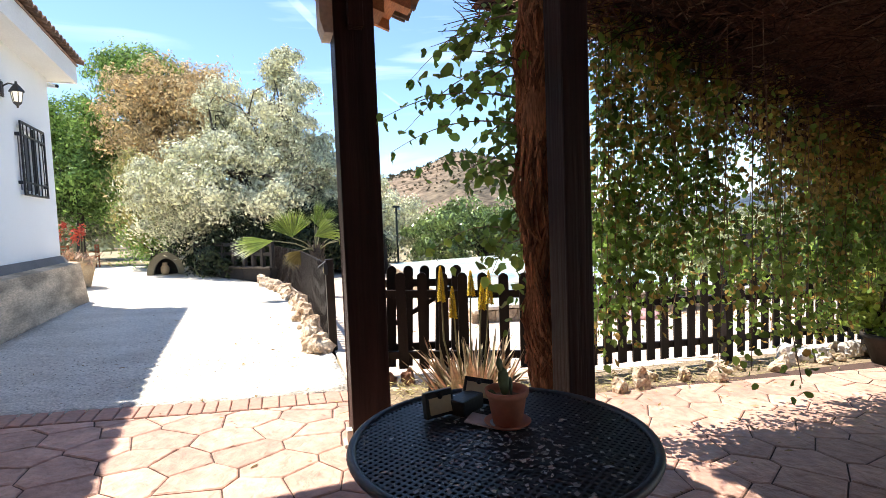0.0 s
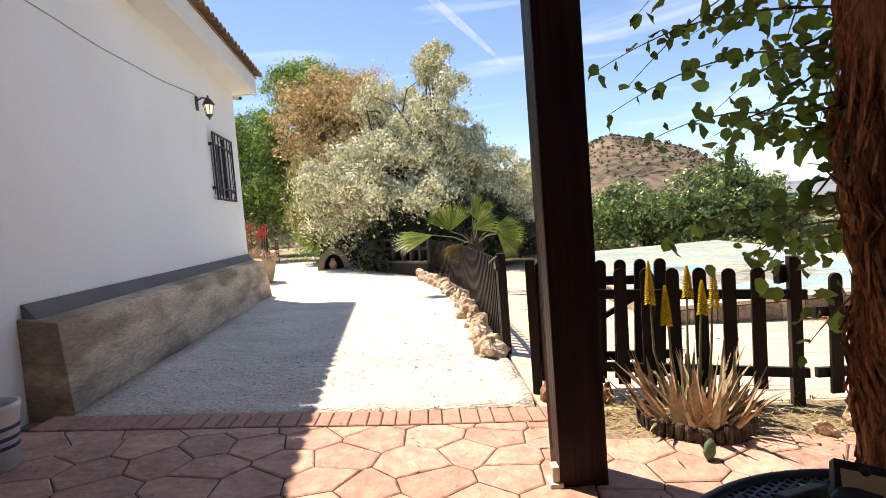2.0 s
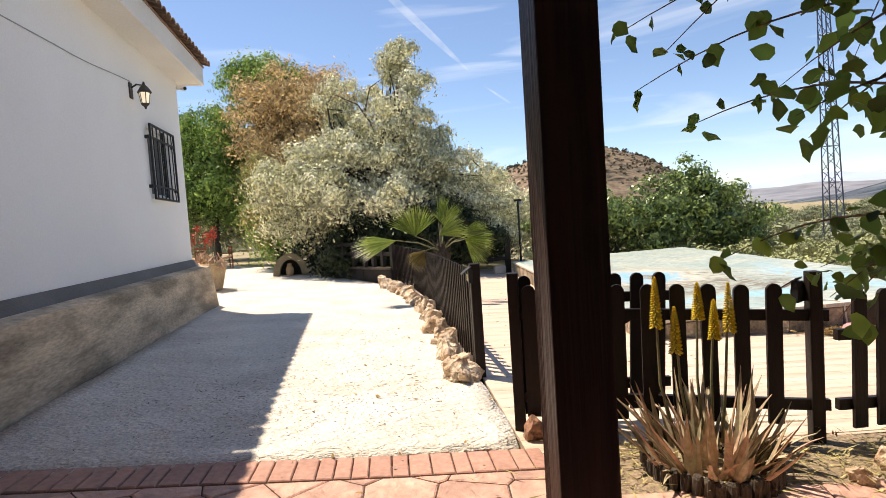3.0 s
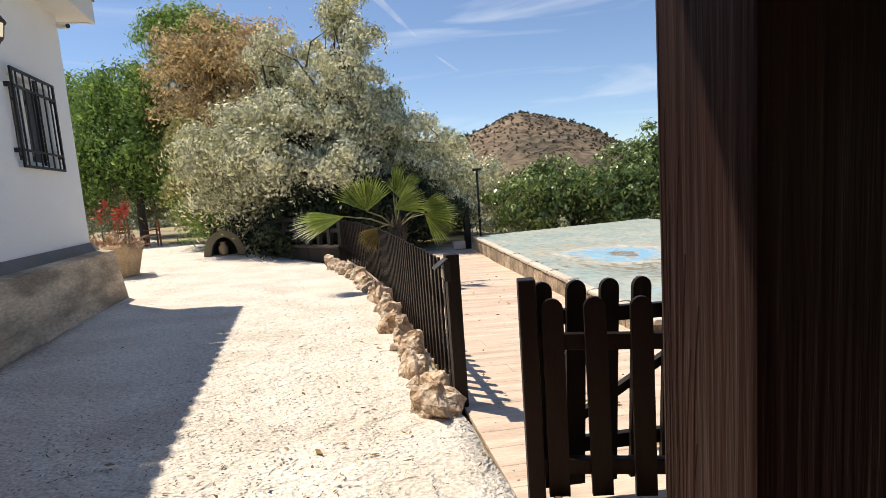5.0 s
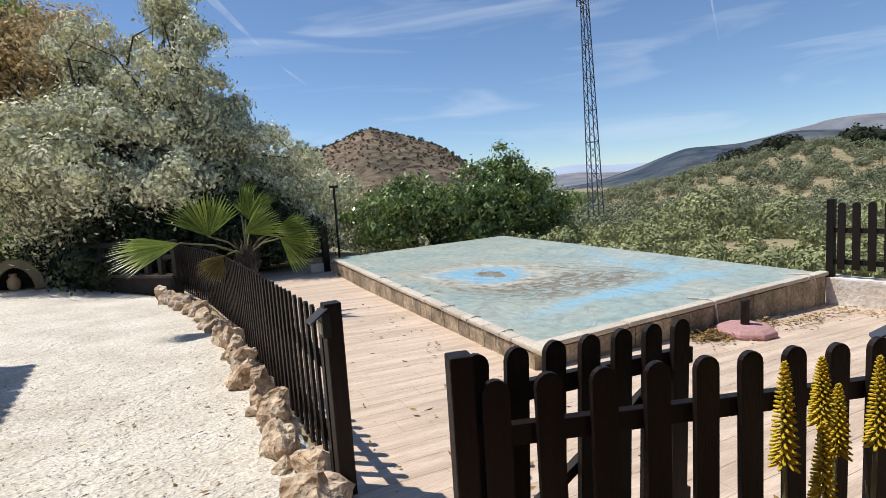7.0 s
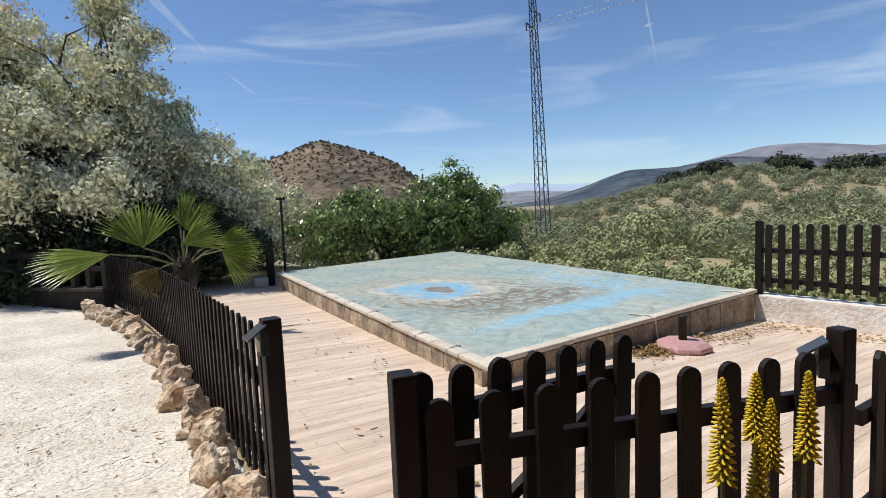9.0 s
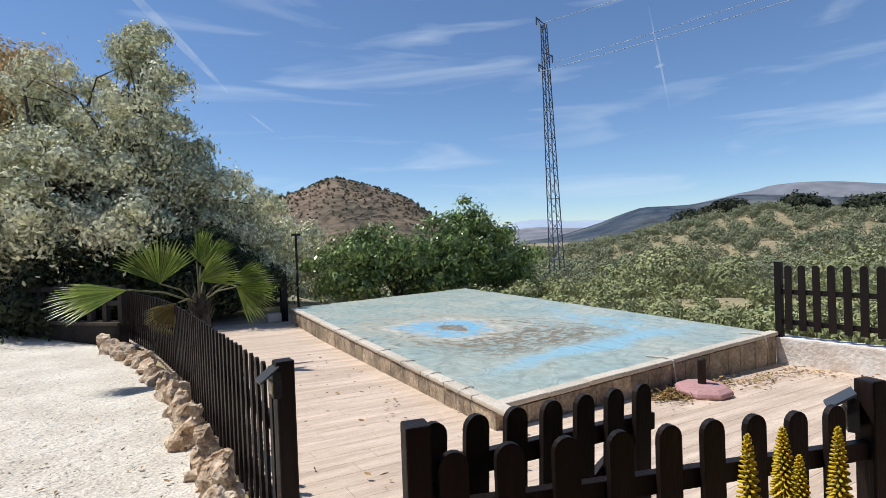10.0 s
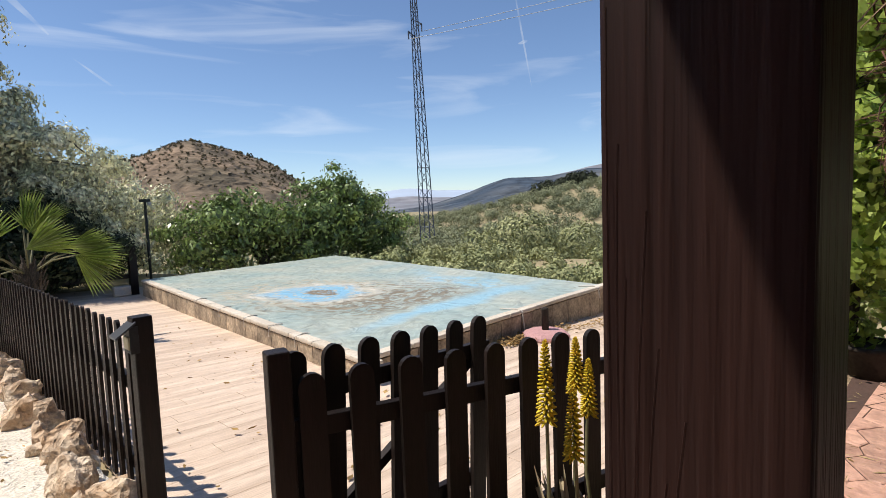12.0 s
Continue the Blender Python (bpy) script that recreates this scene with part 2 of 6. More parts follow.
M_farmtn = mat("hazed_far_range", (0.38, 0.45, 0.55), (0.35, 0.42, 0.52), 0.002, 1.0, 0.0, 0.01, 0.03)
M_bucket = mat("white_bucket", (0.72, 0.72, 0.70), (0.62, 0.61, 0.58), 6, 0.45, 0.0, 40, 0.04)
M_label = mat("dark_blue_label", (0.03, 0.05, 0.12), (0.05, 0.06, 0.09), 18, 0.5, 0.0, 60, 0.1)
M_orange = mat("faded_orange_wood", (0.36, 0.12, 0.05), (0.25, 0.08, 0.035), 6, 0.75, 0.1, 30, 0.1)
M_redflower = mat("coral_flower", (0.50, 0.09, 0.05), None, 9, 0.7, 0.0, 40, 0.1, island=0.3)
M_planter = mat("buff_stone_planter", (0.48, 0.36, 0.22), (0.36, 0.24, 0.13), 5, 0.9, 0.5, 25, 0.12)
M_glasswin = mat("dark_window_glass", (0.03, 0.035, 0.04), (0.05, 0.055, 0.06), 2, 0.08, 0.0, 20, 0.05, spec=0.6)
M_lampglass = mat("lamp_glass", (0.80, 0.72, 0.55), None, 9, 0.2, 0.0, 20, 0.02, glow=0.6)
M_greenmetal = mat("weathered_iron", (0.05, 0.048, 0.045), (0.09, 0.07, 0.055), 9, 0.6, 0.3, 60, 0.1)
M_tan = mat("tan_canvas", (0.24, 0.205, 0.13), (0.15, 0.13, 0.08), 3, 0.9, 0.4, 30, 0.12)
M_dark = mat("dark_timber", (0.035, 0.028, 0.022), (0.022, 0.018, 0.015), 4, 0.8, 0.4, 30, 0.2)
M_cloud = mat("contrail_vapour", (1, 1, 1), (1, 1, 1), 0.01, 1, 0, 0.1, 0.0, glow=1.0)
M_scrub = mat("dull_scrub", (0.12, 0.10, 0.055), (0.09, 0.08, 0.045), 0.1, 0.9, 0.0, 3, 0.15, island=0.35)
M_climber = mat("climber_leaf", (0.50, 0.60, 0.14), (0.32, 0.43, 0.09), 1.5, 0.42, 0.0, 9, 0.15, island=0.4, transl=0.5, spec=0.45)
# Near-black leaf colour holds the shade low under the trees.
M_shadeleaf = mat("shade_dark_leaf", (0.036, 0.048, 0.019), (0.020, 0.029, 0.012), 0.8, 0.55, 0.0, 9, 0.15, island=0.6, transl=0.08, spec=0.2)
M_grit = mat("dark_grit", (0.36, 0.30, 0.235), (0.24, 0.20, 0.155), 9, 0.95, 0.0, 30, 0.15, island=0.5)


# mesh helpers
class Shape:
    """Collects vertices and faces of one mesh."""

    def __init__(self):
        self.v, self.f = [], []

    def add(self, verts, faces):
        k = len(self.v)
        self.v += [tuple(p) for p in verts]
        self.f += [tuple(i + k for i in q) for q in faces]
        return self

    def box(self, x0, x1, y0, y1, z0, z1, m=None):
        pts = [Vector((x, y, z)) for z in (z0, z1) for y in (y0, y1) for x in (x0, x1)]
        if m is not None:
            pts = [m @ p for p in pts]
        return self.add(pts, [(0, 2, 3, 1), (4, 5, 7, 6), (0, 1, 5, 4), (1, 3, 7, 5), (3, 2, 6, 7), (2, 0, 4, 6)])

    def tube(self, pts, radii, sides=6, cap=True):
        pts = [Vector(p) for p in pts]
        if not isinstance(radii, (list, tuple)):
            radii = [radii] * len(pts)
        ring = []
        for i, p in enumerate(pts):
            d = (pts[min(i + 1, len(pts) - 1)] - pts[max(i - 1, 0)]).normalized()
            a = d.cross(Vector((0, 0, 1)) if abs(d.z) < 0.9 else Vector((1, 0, 0))).normalized()
            b = d.cross(a)
            ring += [p + radii[i] * (math.cos(2 * math.pi * j / sides) * a + math.sin(2 * math.pi * j / sides) * b) for j in range(sides)]
        n = len(pts)
        faces = [(i * sides + j, i * sides + (j + 1) % sides, (i + 1) * sides + (j + 1) % sides, (i + 1) * sides + j) for i in range(n - 1) for j in range(sides)]
        if cap:
            faces += [tuple(range(sides))[::-1], tuple((n - 1) * sides + j for j in range(sides))]
        return self.add(ring, faces)

    def lathe(self, profile, sides=24, centre=(0, 0, 0), squash=1.0, turn=0.0):
        cx, cy, cz = centre
        ring = [(cx + r * math.cos(turn + 2 * math.pi * j / sides), cy + squash * r * math.sin(turn + 2 * math.pi * j / sides), cz + z) for r, z in profile for j in range(sides)]
        n = len(profile)
        faces = [(i * sides + j, i * sides + (j + 1) % sides, (i + 1) * sides + (j + 1) % sides, (i + 1) * sides + j) for i in range(n - 1) for j in range(sides)]
        faces += [tuple(range(sides))[::-1], tuple((n - 1) * sides + j for j in range(sides))]
        return self.add(ring, faces)

    def prism(self, outline, d0, d1, m=None):
        """An outline in x and z, pushed through y from d0 to d1."""
        n = len(outline)
        pts = [Vector((x, d, z)) for d in (d0, d1) for x, z in outline]
        if m is not None:
            pts = [m @ p for p in pts]
        return self.add(pts, [tuple(range(n)), tuple(range(n, 2 * n))[::-1]] + [(i, i + n, (i + 1) % n + n, (i + 1) % n) for i in range(n)])

    def mesh(self, name, material, smooth=False, bevel=0.0):
        me = bpy.data.meshes.new(name)
        me.from_pydata(self.v, [], self.f)
        b = bmesh.new()
        b.from_mesh(me)
        bmesh.ops.recalc_face_normals(b, faces=b.faces)
        if bevel:
            edges = [e for e in b.edges if len(e.link_faces) == 2 and e.calc_face_angle(0) > 0.6]
            bmesh.ops.bevel(b, geom=edges, offset=bevel, segments=2, affect="EDGES", profile=0.6)
        b.to_mesh(me)
        b.free()
        for mm in (material if isinstance(material, (list, tuple)) else [material]):
            me.materials.append(mm)
        if smooth:
            me.polygons.foreach_set("use_smooth", [True] * len(me.polygons))
        return me


def thing(name, m, label, category, group="", kind=""):
    """An empty at a thing's base, to which its parts belong."""
    ob = new(name)
    ob.matrix_world = m if isinstance(m, Matrix) else Matrix.Translation(m)
    return tagged(ob, label, category, group, kind)


def part(name, shape, material, parent=None, label="", smooth=False, bevel=0.0, m=None):
    """One mesh object out of a shape (or a finished mesh), under its thing."""
    me = shape if isinstance(shape, bpy.types.Mesh) else shape.mesh(name, material, smooth, bevel)
    ob = new(name, me)
    if parent is not None:
        ob.parent = parent
    if m is not None:
        ob.matrix_local = m
    return tagged(ob, label)


def fast_mesh(name, verts, loops, size, material, smooth=False):
    """A mesh out of numpy arrays, all faces of one size."""
    me = bpy.data.meshes.new(name)
    verts, loops = np.asarray(verts, dtype=np.float32), np.asarray(loops, dtype=np.int32)
    me.vertices.add(len(verts))
    me.vertices.foreach_set("co", verts.ravel())
    me.loops.add(len(loops))
    me.loops.foreach_set("vertex_index", loops)
    me.polygons.add(len(loops) // size)
    me.polygons.foreach_set("loop_start", np.arange(0, len(loops), size, dtype=np.int32))
    me.polygons.foreach_set("loop_total", np.full(len(loops) // size, size, dtype=np.int32))
    me.update(calc_edges=True)
    me.validate()
    me.materials.append(material)
    if smooth:
        me.polygons.foreach_set("use_smooth", [True] * len(me.polygons))
    return me


def leaves(name, at, length, width, material, rng, up=0.0, droop=0.0, vary=0.35, broad=False, out=None):
    """Many single leaves: pointed blades folded at the midrib, one at each place."""
    at = np.asarray(at, dtype=float)
    n = len(at)
    d = rng.normal(size=(n, 3))
    d[:, 2] += up - droop
    d /= np.linalg.norm(d, axis=1)[:, None]
    s = rng.normal(size=(n, 3))
    if out is not None:
        # lie flat against the clump's skin, as foliage turned to the light does
        out = out / np.maximum(1e-6, np.linalg.norm(out, axis=1))[:, None]
        d -= 0.8 * (d * out).sum(1)[:, None] * out
        d /= np.linalg.norm(d, axis=1)[:, None]
        s = np.cross(out, d) + 0.25 * s
    s -= (s * d).sum(1)[:, None] * d
    s /= np.linalg.norm(s, axis=1)[:, None]
    k = np.cross(d, s)
    size = (1 + vary * rng.uniform(-1, 1, n))[:, None]
    a = at
    tip = at + d * length * size
    mid = at + d * length * 0.45 * size
    l = mid + s * width * 0.5 * size + k * width * 0.18 * size
    r = mid - s * width * 0.5 * size + k * width * 0.18 * size
    if broad:
        l1, r1 = at + (d * length * 0.12 + s * width * 0.36) * size, at + (d * length * 0.12 - s * width * 0.36) * size
        l2, r2 = at + (d * length * 0.72 + s * width * 0.34 - k * width * 0.06) * size, at + (d * length * 0.72 - s * width * 0.34 - k * width * 0.06) * size
        v = np.stack([a, l1, l, l2, tip, r2, r, r1], 1).reshape(-1, 3)
        return fast_mesh(name, v, np.arange(8 * n), 8, material)
    v = np.stack([a, l, tip, r], 1).reshape(-1, 3)
    return fast_mesh(name, v, np.arange(4 * n), 4, material)


def in_blob(rng, n, c, r, shell=0.55):
    """Places in an ellipsoid, more of them towards its skin."""
    d = rng.normal(size=(n, 3))
    d /= np.linalg.norm(d, axis=1)[:, None]
    t = shell + (1 - shell) * rng.uniform(0, 1, n) ** 0.7
    t = np.where(rng.uniform(0, 1, n) < 0.25, rng.uniform(0.1, 1, n), t)
    return np.array(c) + d * t[:, None] * np.array(r)


def tree(name, base, blobs, trunk, label, leaf, seed, stems=1, category="tree"):
    """Trunk and limbs, then a crown of clumps of leaves. blobs: centre, radii, clumps, leaves a clump, spread, material."""
    rng = np.random.default_rng(seed)
    root = thing(name, base, label, category)
    wood = Shape()
    heads = []
    crowns = {}
    for c, r, n, per, spread, material in blobs:
        n, per = max(6, int(n * 0.62)), int(per * 3.4 * min(1.0, 0.0075 / (leaf[0] * leaf[1])) ** 0.6)
        centres = in_blob(rng, n, c, r) + rng.normal(size=(n, 3)) * 0.22
        heads += [tuple(p) for p in centres[:: max(1, n // 14)]]
        size = np.repeat(rng.uniform(0.7, 1.35, n), per)[:, None]
        off = rng.normal(size=(n * per, 3)) * spread * np.array((1.05, 1.05, 0.55)) * size
        off[:, 2] -= 0.25 * (off[:, 0] ** 2 + off[:, 1] ** 2) / spread
        pts = np.repeat(centres, per, axis=0) + off
        keep = pts[:, 2] > 0.15
        face = off / spread + 0.45 * (np.repeat(centres, per, axis=0) - np.array(c)) / np.array(r) + (0, 0, 0.35)
        crowns.setdefault(material.name, (material, [], []))[1].append(pts[keep])
        crowns[material.name][2].append(face[keep])
    height, radius = trunk
    forks = []
    for k in range(stems):
        lean = rng.normal(size=2) * 0.25 * (stems > 1)
        line = [(lean[0] * t * t + 0.05 * rng.normal(), lean[1] * t * t + 0.05 * rng.normal(), height * t - 0.1 * (t == 0)) for t in (0, 0.25, 0.5, 0.75, 1)]
        wood.tube(line, [radius * (1.25 - 0.5 * t) for t in (0, 0.25, 0.5, 0.75, 1)], 9)
        forks += line[2:]
    for h in heads:
        s = Vector(min(forks, key=lambda f: (f[0] - h[0]) ** 2 + (f[1] - h[1]) ** 2 + 0.3 * (f[2] - h[2]) ** 2))
        e = s.lerp(Vector(h), 0.9)
        bend = Vector(rng.normal(size=3) * 0.12 * (e - s).length)
        pts = [s.lerp(e, t) + bend * (4 * t * (1 - t)) + Vector((0, 0, 0.10 * (e - s).length * math.sin(math.pi * t))) for t in (0, 0.25, 0.5, 0.75, 1)]
        wood.tube(pts, [radius * f for f in (0.42, 0.3, 0.2, 0.12, 0.04)], 5, False)
    part("trunk", wood, M_bark, root, "", True)
    for k, (material, pts, face) in crowns.items():
        part("crown", leaves("crown", np.concatenate(pts), leaf[0], leaf[1], material, rng, out=np.concatenate(face)), material, root)
    return root


def smoothstep(a, b, x):
    t = min(1.0, max(0.0, (x - a) / (b - a)))
    return t * t * (3 - 2 * t)


def gz(x, y):
    """The ground's height: it falls gently to the right and away."""
    fade = 1 - smoothstep(14, 26, math.hypot(x, y - 5))
    return (-0.06 * max(x, -4.5) if x < 0 else -0.045 * x) * fade + max(-0.17, min(-0.03, -0.018 * (y - 4.5) - 0.012))


def lerp_list(rows, x):
    if x <= rows[0][0]:
        return rows[0][1]
    for (a, va), (b, vb) in zip(rows, rows[1:]):
        if x <= b:
            return va + (vb - va) * (x - a) / (b - a)
    return rows[-1][1]


# the land: one sheet out to the far mountains
HILL = [(-70, 1.5), (-20, 2.8), (5, 3.5), (11, 4.3), (13.3, 4.85), (17.2, 6.0), (19.4, 6.9), (20.4, 7.1), (24.3, 6.2), (28.0, 4.9), (30.7, 3.0), (34.2, 0.5), (38, -1.4), (60, -3)]
OLIVE = [(20, -3.0), (38.8, -2.0), (45, -1.4), (52, -0.3), (57.4, 1.0), (60, 1.65), (63, 1.8), (67, 1.55), (69, 1.35), (73, 1.0), (85, 1.2), (100, 1.6), (160, 1.0)]
DARK = [(34, -2), (40, -0.4), (43.8, -0.05), (48.6, 1.4), (50.6, 2.1), (53.1, 2.8), (57.4, 2.85), (61.4, 3.3), (70, 2.6), (100, 3)]
PALE = [(52, 1), (57.4, 2.8), (61.4, 3.5), (62.9, 3.6), (64.2, 3.95), (66.8, 4.2), (69, 4.1), (73.1, 3.45), (85, 4), (110, 3)]
FAR = [(25, 1.2), (37.6, 1.5), (40.2, 1.75), (46.2, 1.8), (55, 1.6), (90, 1.2)]
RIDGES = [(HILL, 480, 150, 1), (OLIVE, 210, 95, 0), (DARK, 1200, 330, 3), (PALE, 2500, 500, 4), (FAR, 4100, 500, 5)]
CX, CY = 0.1, 3.3


def land(az, r):
    """Height and kind of the ground at a bearing in degrees from the y axis and a distance."""
    x, y = CX + r * math.sin(radians(az)), CY + r * math.cos(radians(az))
    near = gz(x, y) - 0.07
    right = smoothstep(25, 45, az)
    low = -0.17 - 4.8 * smoothstep(15, 38, r) * smoothstep(5, 25, az) - (1.2 + 10 * (1 - right)) * smoothstep(40, 150, r)
    z, kind = (near if r < 15 else low + 0.0), 0
    if 15 <= r < 22:
        t = (r - 15) / 7
        z = near * (1 - t) + low * t
    for rows, dist, width, k in RIDGES:
        top = 1.56 + dist * math.tan(radians(lerp_list(rows, (az + 180) % 360 - 180)))
        wob = noise.noise(Vector((x, y, 0)) / (dist * 0.12)) * dist * 0.010 * min(1, abs(r - dist) / (0.25 * width)) * math.exp(-((r - dist) / width) ** 2)
        h = (top + 14) * math.exp(-((r - dist) / width) ** 2) - 14 + wob
        if r > dist:
            h = max(h, (top + 14) * math.exp(-((r - dist) / (width * 1.6)) ** 2) - 14)
        if h > z and r > 45:
            z, kind = h, k
    if r > 22 and kind in (0, 1):
        z += 0.5 * noise.noise(Vector((x, y, 3)) / 14) * min(1, (r - 22) / 40)
    return x, y, z, kind


def build_ground():
    radii = [0.0] + [1.5 * k for k in range(1, 11)] + [16.5 * 1.048 ** k for k in range(0, 121)]
    azs = [-180 + 4 * k for k in range(0, 40)] + [-20 + 0.8 * k for k in range(0, 126)] + [80.8 + 3.3 * k for k in range(0, 31)]
    verts, kinds = [], []
    for r in radii:
        for az in azs:
            x, y, z, k = land(az, r)
            verts.append((x, y, z))
            kinds.append(k)
    n = len(azs)
    faces, mats = [], []
    for i in range(len(radii) - 1):
        for j in range(n):
            a, b, c, d = i * n + j, i * n + (j + 1) % n, (i + 1) * n + (j + 1) % n, (i + 1) * n + j
            faces.append((a, d, c, b))
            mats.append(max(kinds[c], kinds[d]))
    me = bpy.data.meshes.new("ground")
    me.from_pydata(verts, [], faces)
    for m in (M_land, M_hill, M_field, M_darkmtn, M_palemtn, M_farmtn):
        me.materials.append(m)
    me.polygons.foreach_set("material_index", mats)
    me.polygons.foreach_set("use_smooth", [True] * len(faces))
    tagged(new("ground", me), "dry sloping land with hills and far mountains", "ground", kind="structure")


build_ground()


def sheet(name, outline, material, label, category, lift=0.0, step=0.35, rough=0.0, seed=3):
    """A thin layer over the ground, cut to an outline given as left and right x at rows of y."""
    cols = 22
    ys = []
    y = outline[0][0]
    while y < outline[-1][0] + 1e-6:
        ys.append(y)
        y += step
    ys[-1] = outline[-1][0]
    verts = []
    for y in ys:
        x0, x1 = lerp_list([(r[0], r[1]) for r in outline], y), lerp_list([(r[0], r[2]) for r in outline], y)
        for j in range(cols + 1):
            x = x0 + (x1 - x0) * j / cols
            e = 0.05 * noise.noise(Vector((x, y * 2.2, seed))) if j in (0, cols) else 0.0
            verts.append((x + e, y, gz(x, y) + lift + rough * noise.noise(Vector((x * 1.7, y * 1.7, seed)))))
    n = len(ys)
    faces = [(i * (cols + 1) + j, i * (cols + 1) + j + 1, (i + 1) * (cols + 1) + j + 1, (i + 1) * (cols + 1) + j) for i in range(n - 1) for j in range(cols)]
    k = len(verts)
    verts += [(x, y, z - 0.1) for x, y, z in verts]
    rim = [j for j in range(cols + 1)] + [i * (cols + 1) + cols for i in range(1, n)] + [(n - 1) * (cols + 1) + j for j in range(cols - 1, -1, -1)] + [i * (cols + 1) for i in range(n - 2, 0, -1)]
    faces += [(rim[i], rim[(i + 1) % len(rim)], rim[(i + 1) % len(rim)] + k, rim[i] + k) for i in range(len(rim))]
    s = Shape()
    s.add(verts, faces)
    ob = part(name, s, material, None, "", True)
    return tagged(ob, label, category, kind="structure")


def border_y(x):
    return 4.40 - 0.035 * (x + 1)


# pale concrete drive, from the paved porch to the trees
path = sheet("path", [(4.36, -2.62, 0.74), (4.6, -2.66, 0.76), (5.9, -2.75, 0.76), (7.0, -2.85, 0.74), (9.0, -3.05, 0.70), (11.0, -3.4, 0.62), (13.0, -4.4, 0.40), (14.4, -5.2, -0.05), (15.3, -5.7, -0.55), (17, -6.8, -1.7), (19, -8.2, -2.9), (24, -11, -6.0), (32, -14, -9.5)], M_path, "rough pale concrete drive in full sun", "path", 0.0, 0.18, 0.010)
soil = sheet("flower_bed", [(3.40, 2.2, 7.6), (3.7, 0.95, 7.9), (4.0, 0.85, 8.0), (4.62, 0.80, 2.5)], M_soil, "dry stony flower bed along the fence", "flower bed", -0.015, 0.1, 0.02, 8)


# the house with its rendered wall, concrete plinth and tiled eave
HOUSE = pose(-3.557, 11.20, 0, 0, 0, 4.6)


def build_house():
    root = thing("house", HOUSE, "white rendered house with clay-tiled eave and dark window grille", "house")
    wall = Shape()
    # outer wall with the window's opening: local x outward, y back along the wall towards the porch
    w0, w1, z0, z1 = -1.72, -0.72, 2.02, 3.05
    wall.box(-0.3, 0, -15.0, w0, -0.3, 4.17).box(-0.3, 0, w1, 0, -0.3, 4.17).box(-0.3, 0, w0, w1, -0.3, z0).box(-0.3, 0, w0, w1, z1, 4.17)
    part("wall", wall, M_white, root)
    part("end_wall", Shape().box(-8.0, -0.3, -0.3, 0, -0.3, 4.17), M_white, root)
    part("soffit", Shape().box(-8.1, 0.37, -12.4, 0.16, 4.17, 4.23), M_eave, root)
    part("fascia", Shape().box(0.37, 0.43, -12.4, 0.20, 4.15, 4.50).box(-8.1, 0.37, 0.16, 0.20, 4.15, 4.50), M_eave, root, "", False, 0.008)
    roof = Shape()
    roof.add([(0.45, -12.4, 4.51), (0.45, 0.24, 4.51), (-4.2, 0.24, 5.9), (-4.2, -12.4, 5.9), (0.45, -12.4, 4.48), (0.45, 0.24, 4.48), (-4.2, 0.24, 4.48), (-4.2, -12.4, 4.48)],
             [(0, 1, 2, 3), (4, 7, 6, 5), (0, 4, 5, 1), (1, 5, 6, 2), (2, 6, 7, 3), (3, 7, 4, 0)])
    roof_ob = part("roof", roof, M_tile, root)
    tile = Shape()
    arc = [(0.10 * math.cos(a), 0.075 * math.sin(a)) for a in [math.pi * k / 8 for k in range(9)]]
    arc += [(0.085 * math.cos(a), 0.06 * math.sin(a)) for a in [math.pi * k / 8 for k in range(8, -1, -1)]]
    tile.prism([(x, z) for x, z in arc], 0, 0.48)
    tile_mesh = tile.mesh("roof_tile", M_tile)
    for k in range(62):
        for row in range(2):
            ob = part("roof_tile", tile_mesh, None, roof_ob)
            ob.matrix_local = pose(0.55 - 0.36 * row, 0.14 - 0.2 * k + random.uniform(-0.01, 0.01), 4.51 + 0.105 * row, 0, 0, 90) @ pose(0, 0, 0, 16, 0, random.uniform(-1.5, 1.5))
    # plinth: battered concrete, with a cement band against the wall
    pl = Shape()
    pl.add([(0, -6.70, -0.3), (0.36, -6.70, -0.3), (0.28, -6.70, 0.81), (0, -6.70, 0.86), (0, 0.22, -0.3), (0.40, 0.22, -0.3), (0.27, 0.12, 0.81), (0, 0.12, 0.86)],
           [(0, 1, 2, 3), (4, 7, 6, 5), (0, 4, 5, 1), (1, 5, 6, 2), (2, 6, 7, 3), (3, 7, 4, 0)])
    part("plinth", pl, M_concrete, root, "stained board-marked concrete plinth", False, 0.012)
    band = Shape()
    band.add([(0.002, -6.64, 0.80), (0.13, -6.64, 0.805), (0.02, -6.64, 0.962), (0.002, -6.64, 0.962), (0.002, 0.06, 0.80), (0.13, 0.06, 0.805), (0.02, 0.04, 0.962), (0.002, 0.04, 0.962)],
             [(0, 1, 2, 3), (4, 7, 6, 5), (0, 4, 5, 1), (1, 5, 6, 2), (2, 6, 7, 3), (3, 7, 4, 0)])
    part("cement_band", band, M_cement, root)
    win = part("window", Shape().box(-0.16, -0.12, w0, w1, z0, z1), M_glasswin, root)
    fr = Shape()
    for y0, y1, a, b in ((w0, w0 + 0.06, z0, z1), (w1 - 0.06, w1, z0, z1), (-1.25, -1.19, z0, z1), (w0, w1, z0, z0 + 0.06), (w0, w1, z1 - 0.06, z1)):
        fr.box(-0.13, -0.08, y0, y1, a, b)
    part("window_frame", fr, M_white, win)
    part("window_sill", Shape().box(-0.12, 0.03, w0 - 0.03, w1 + 0.03, z0 - 0.04, z0), M_white, win)
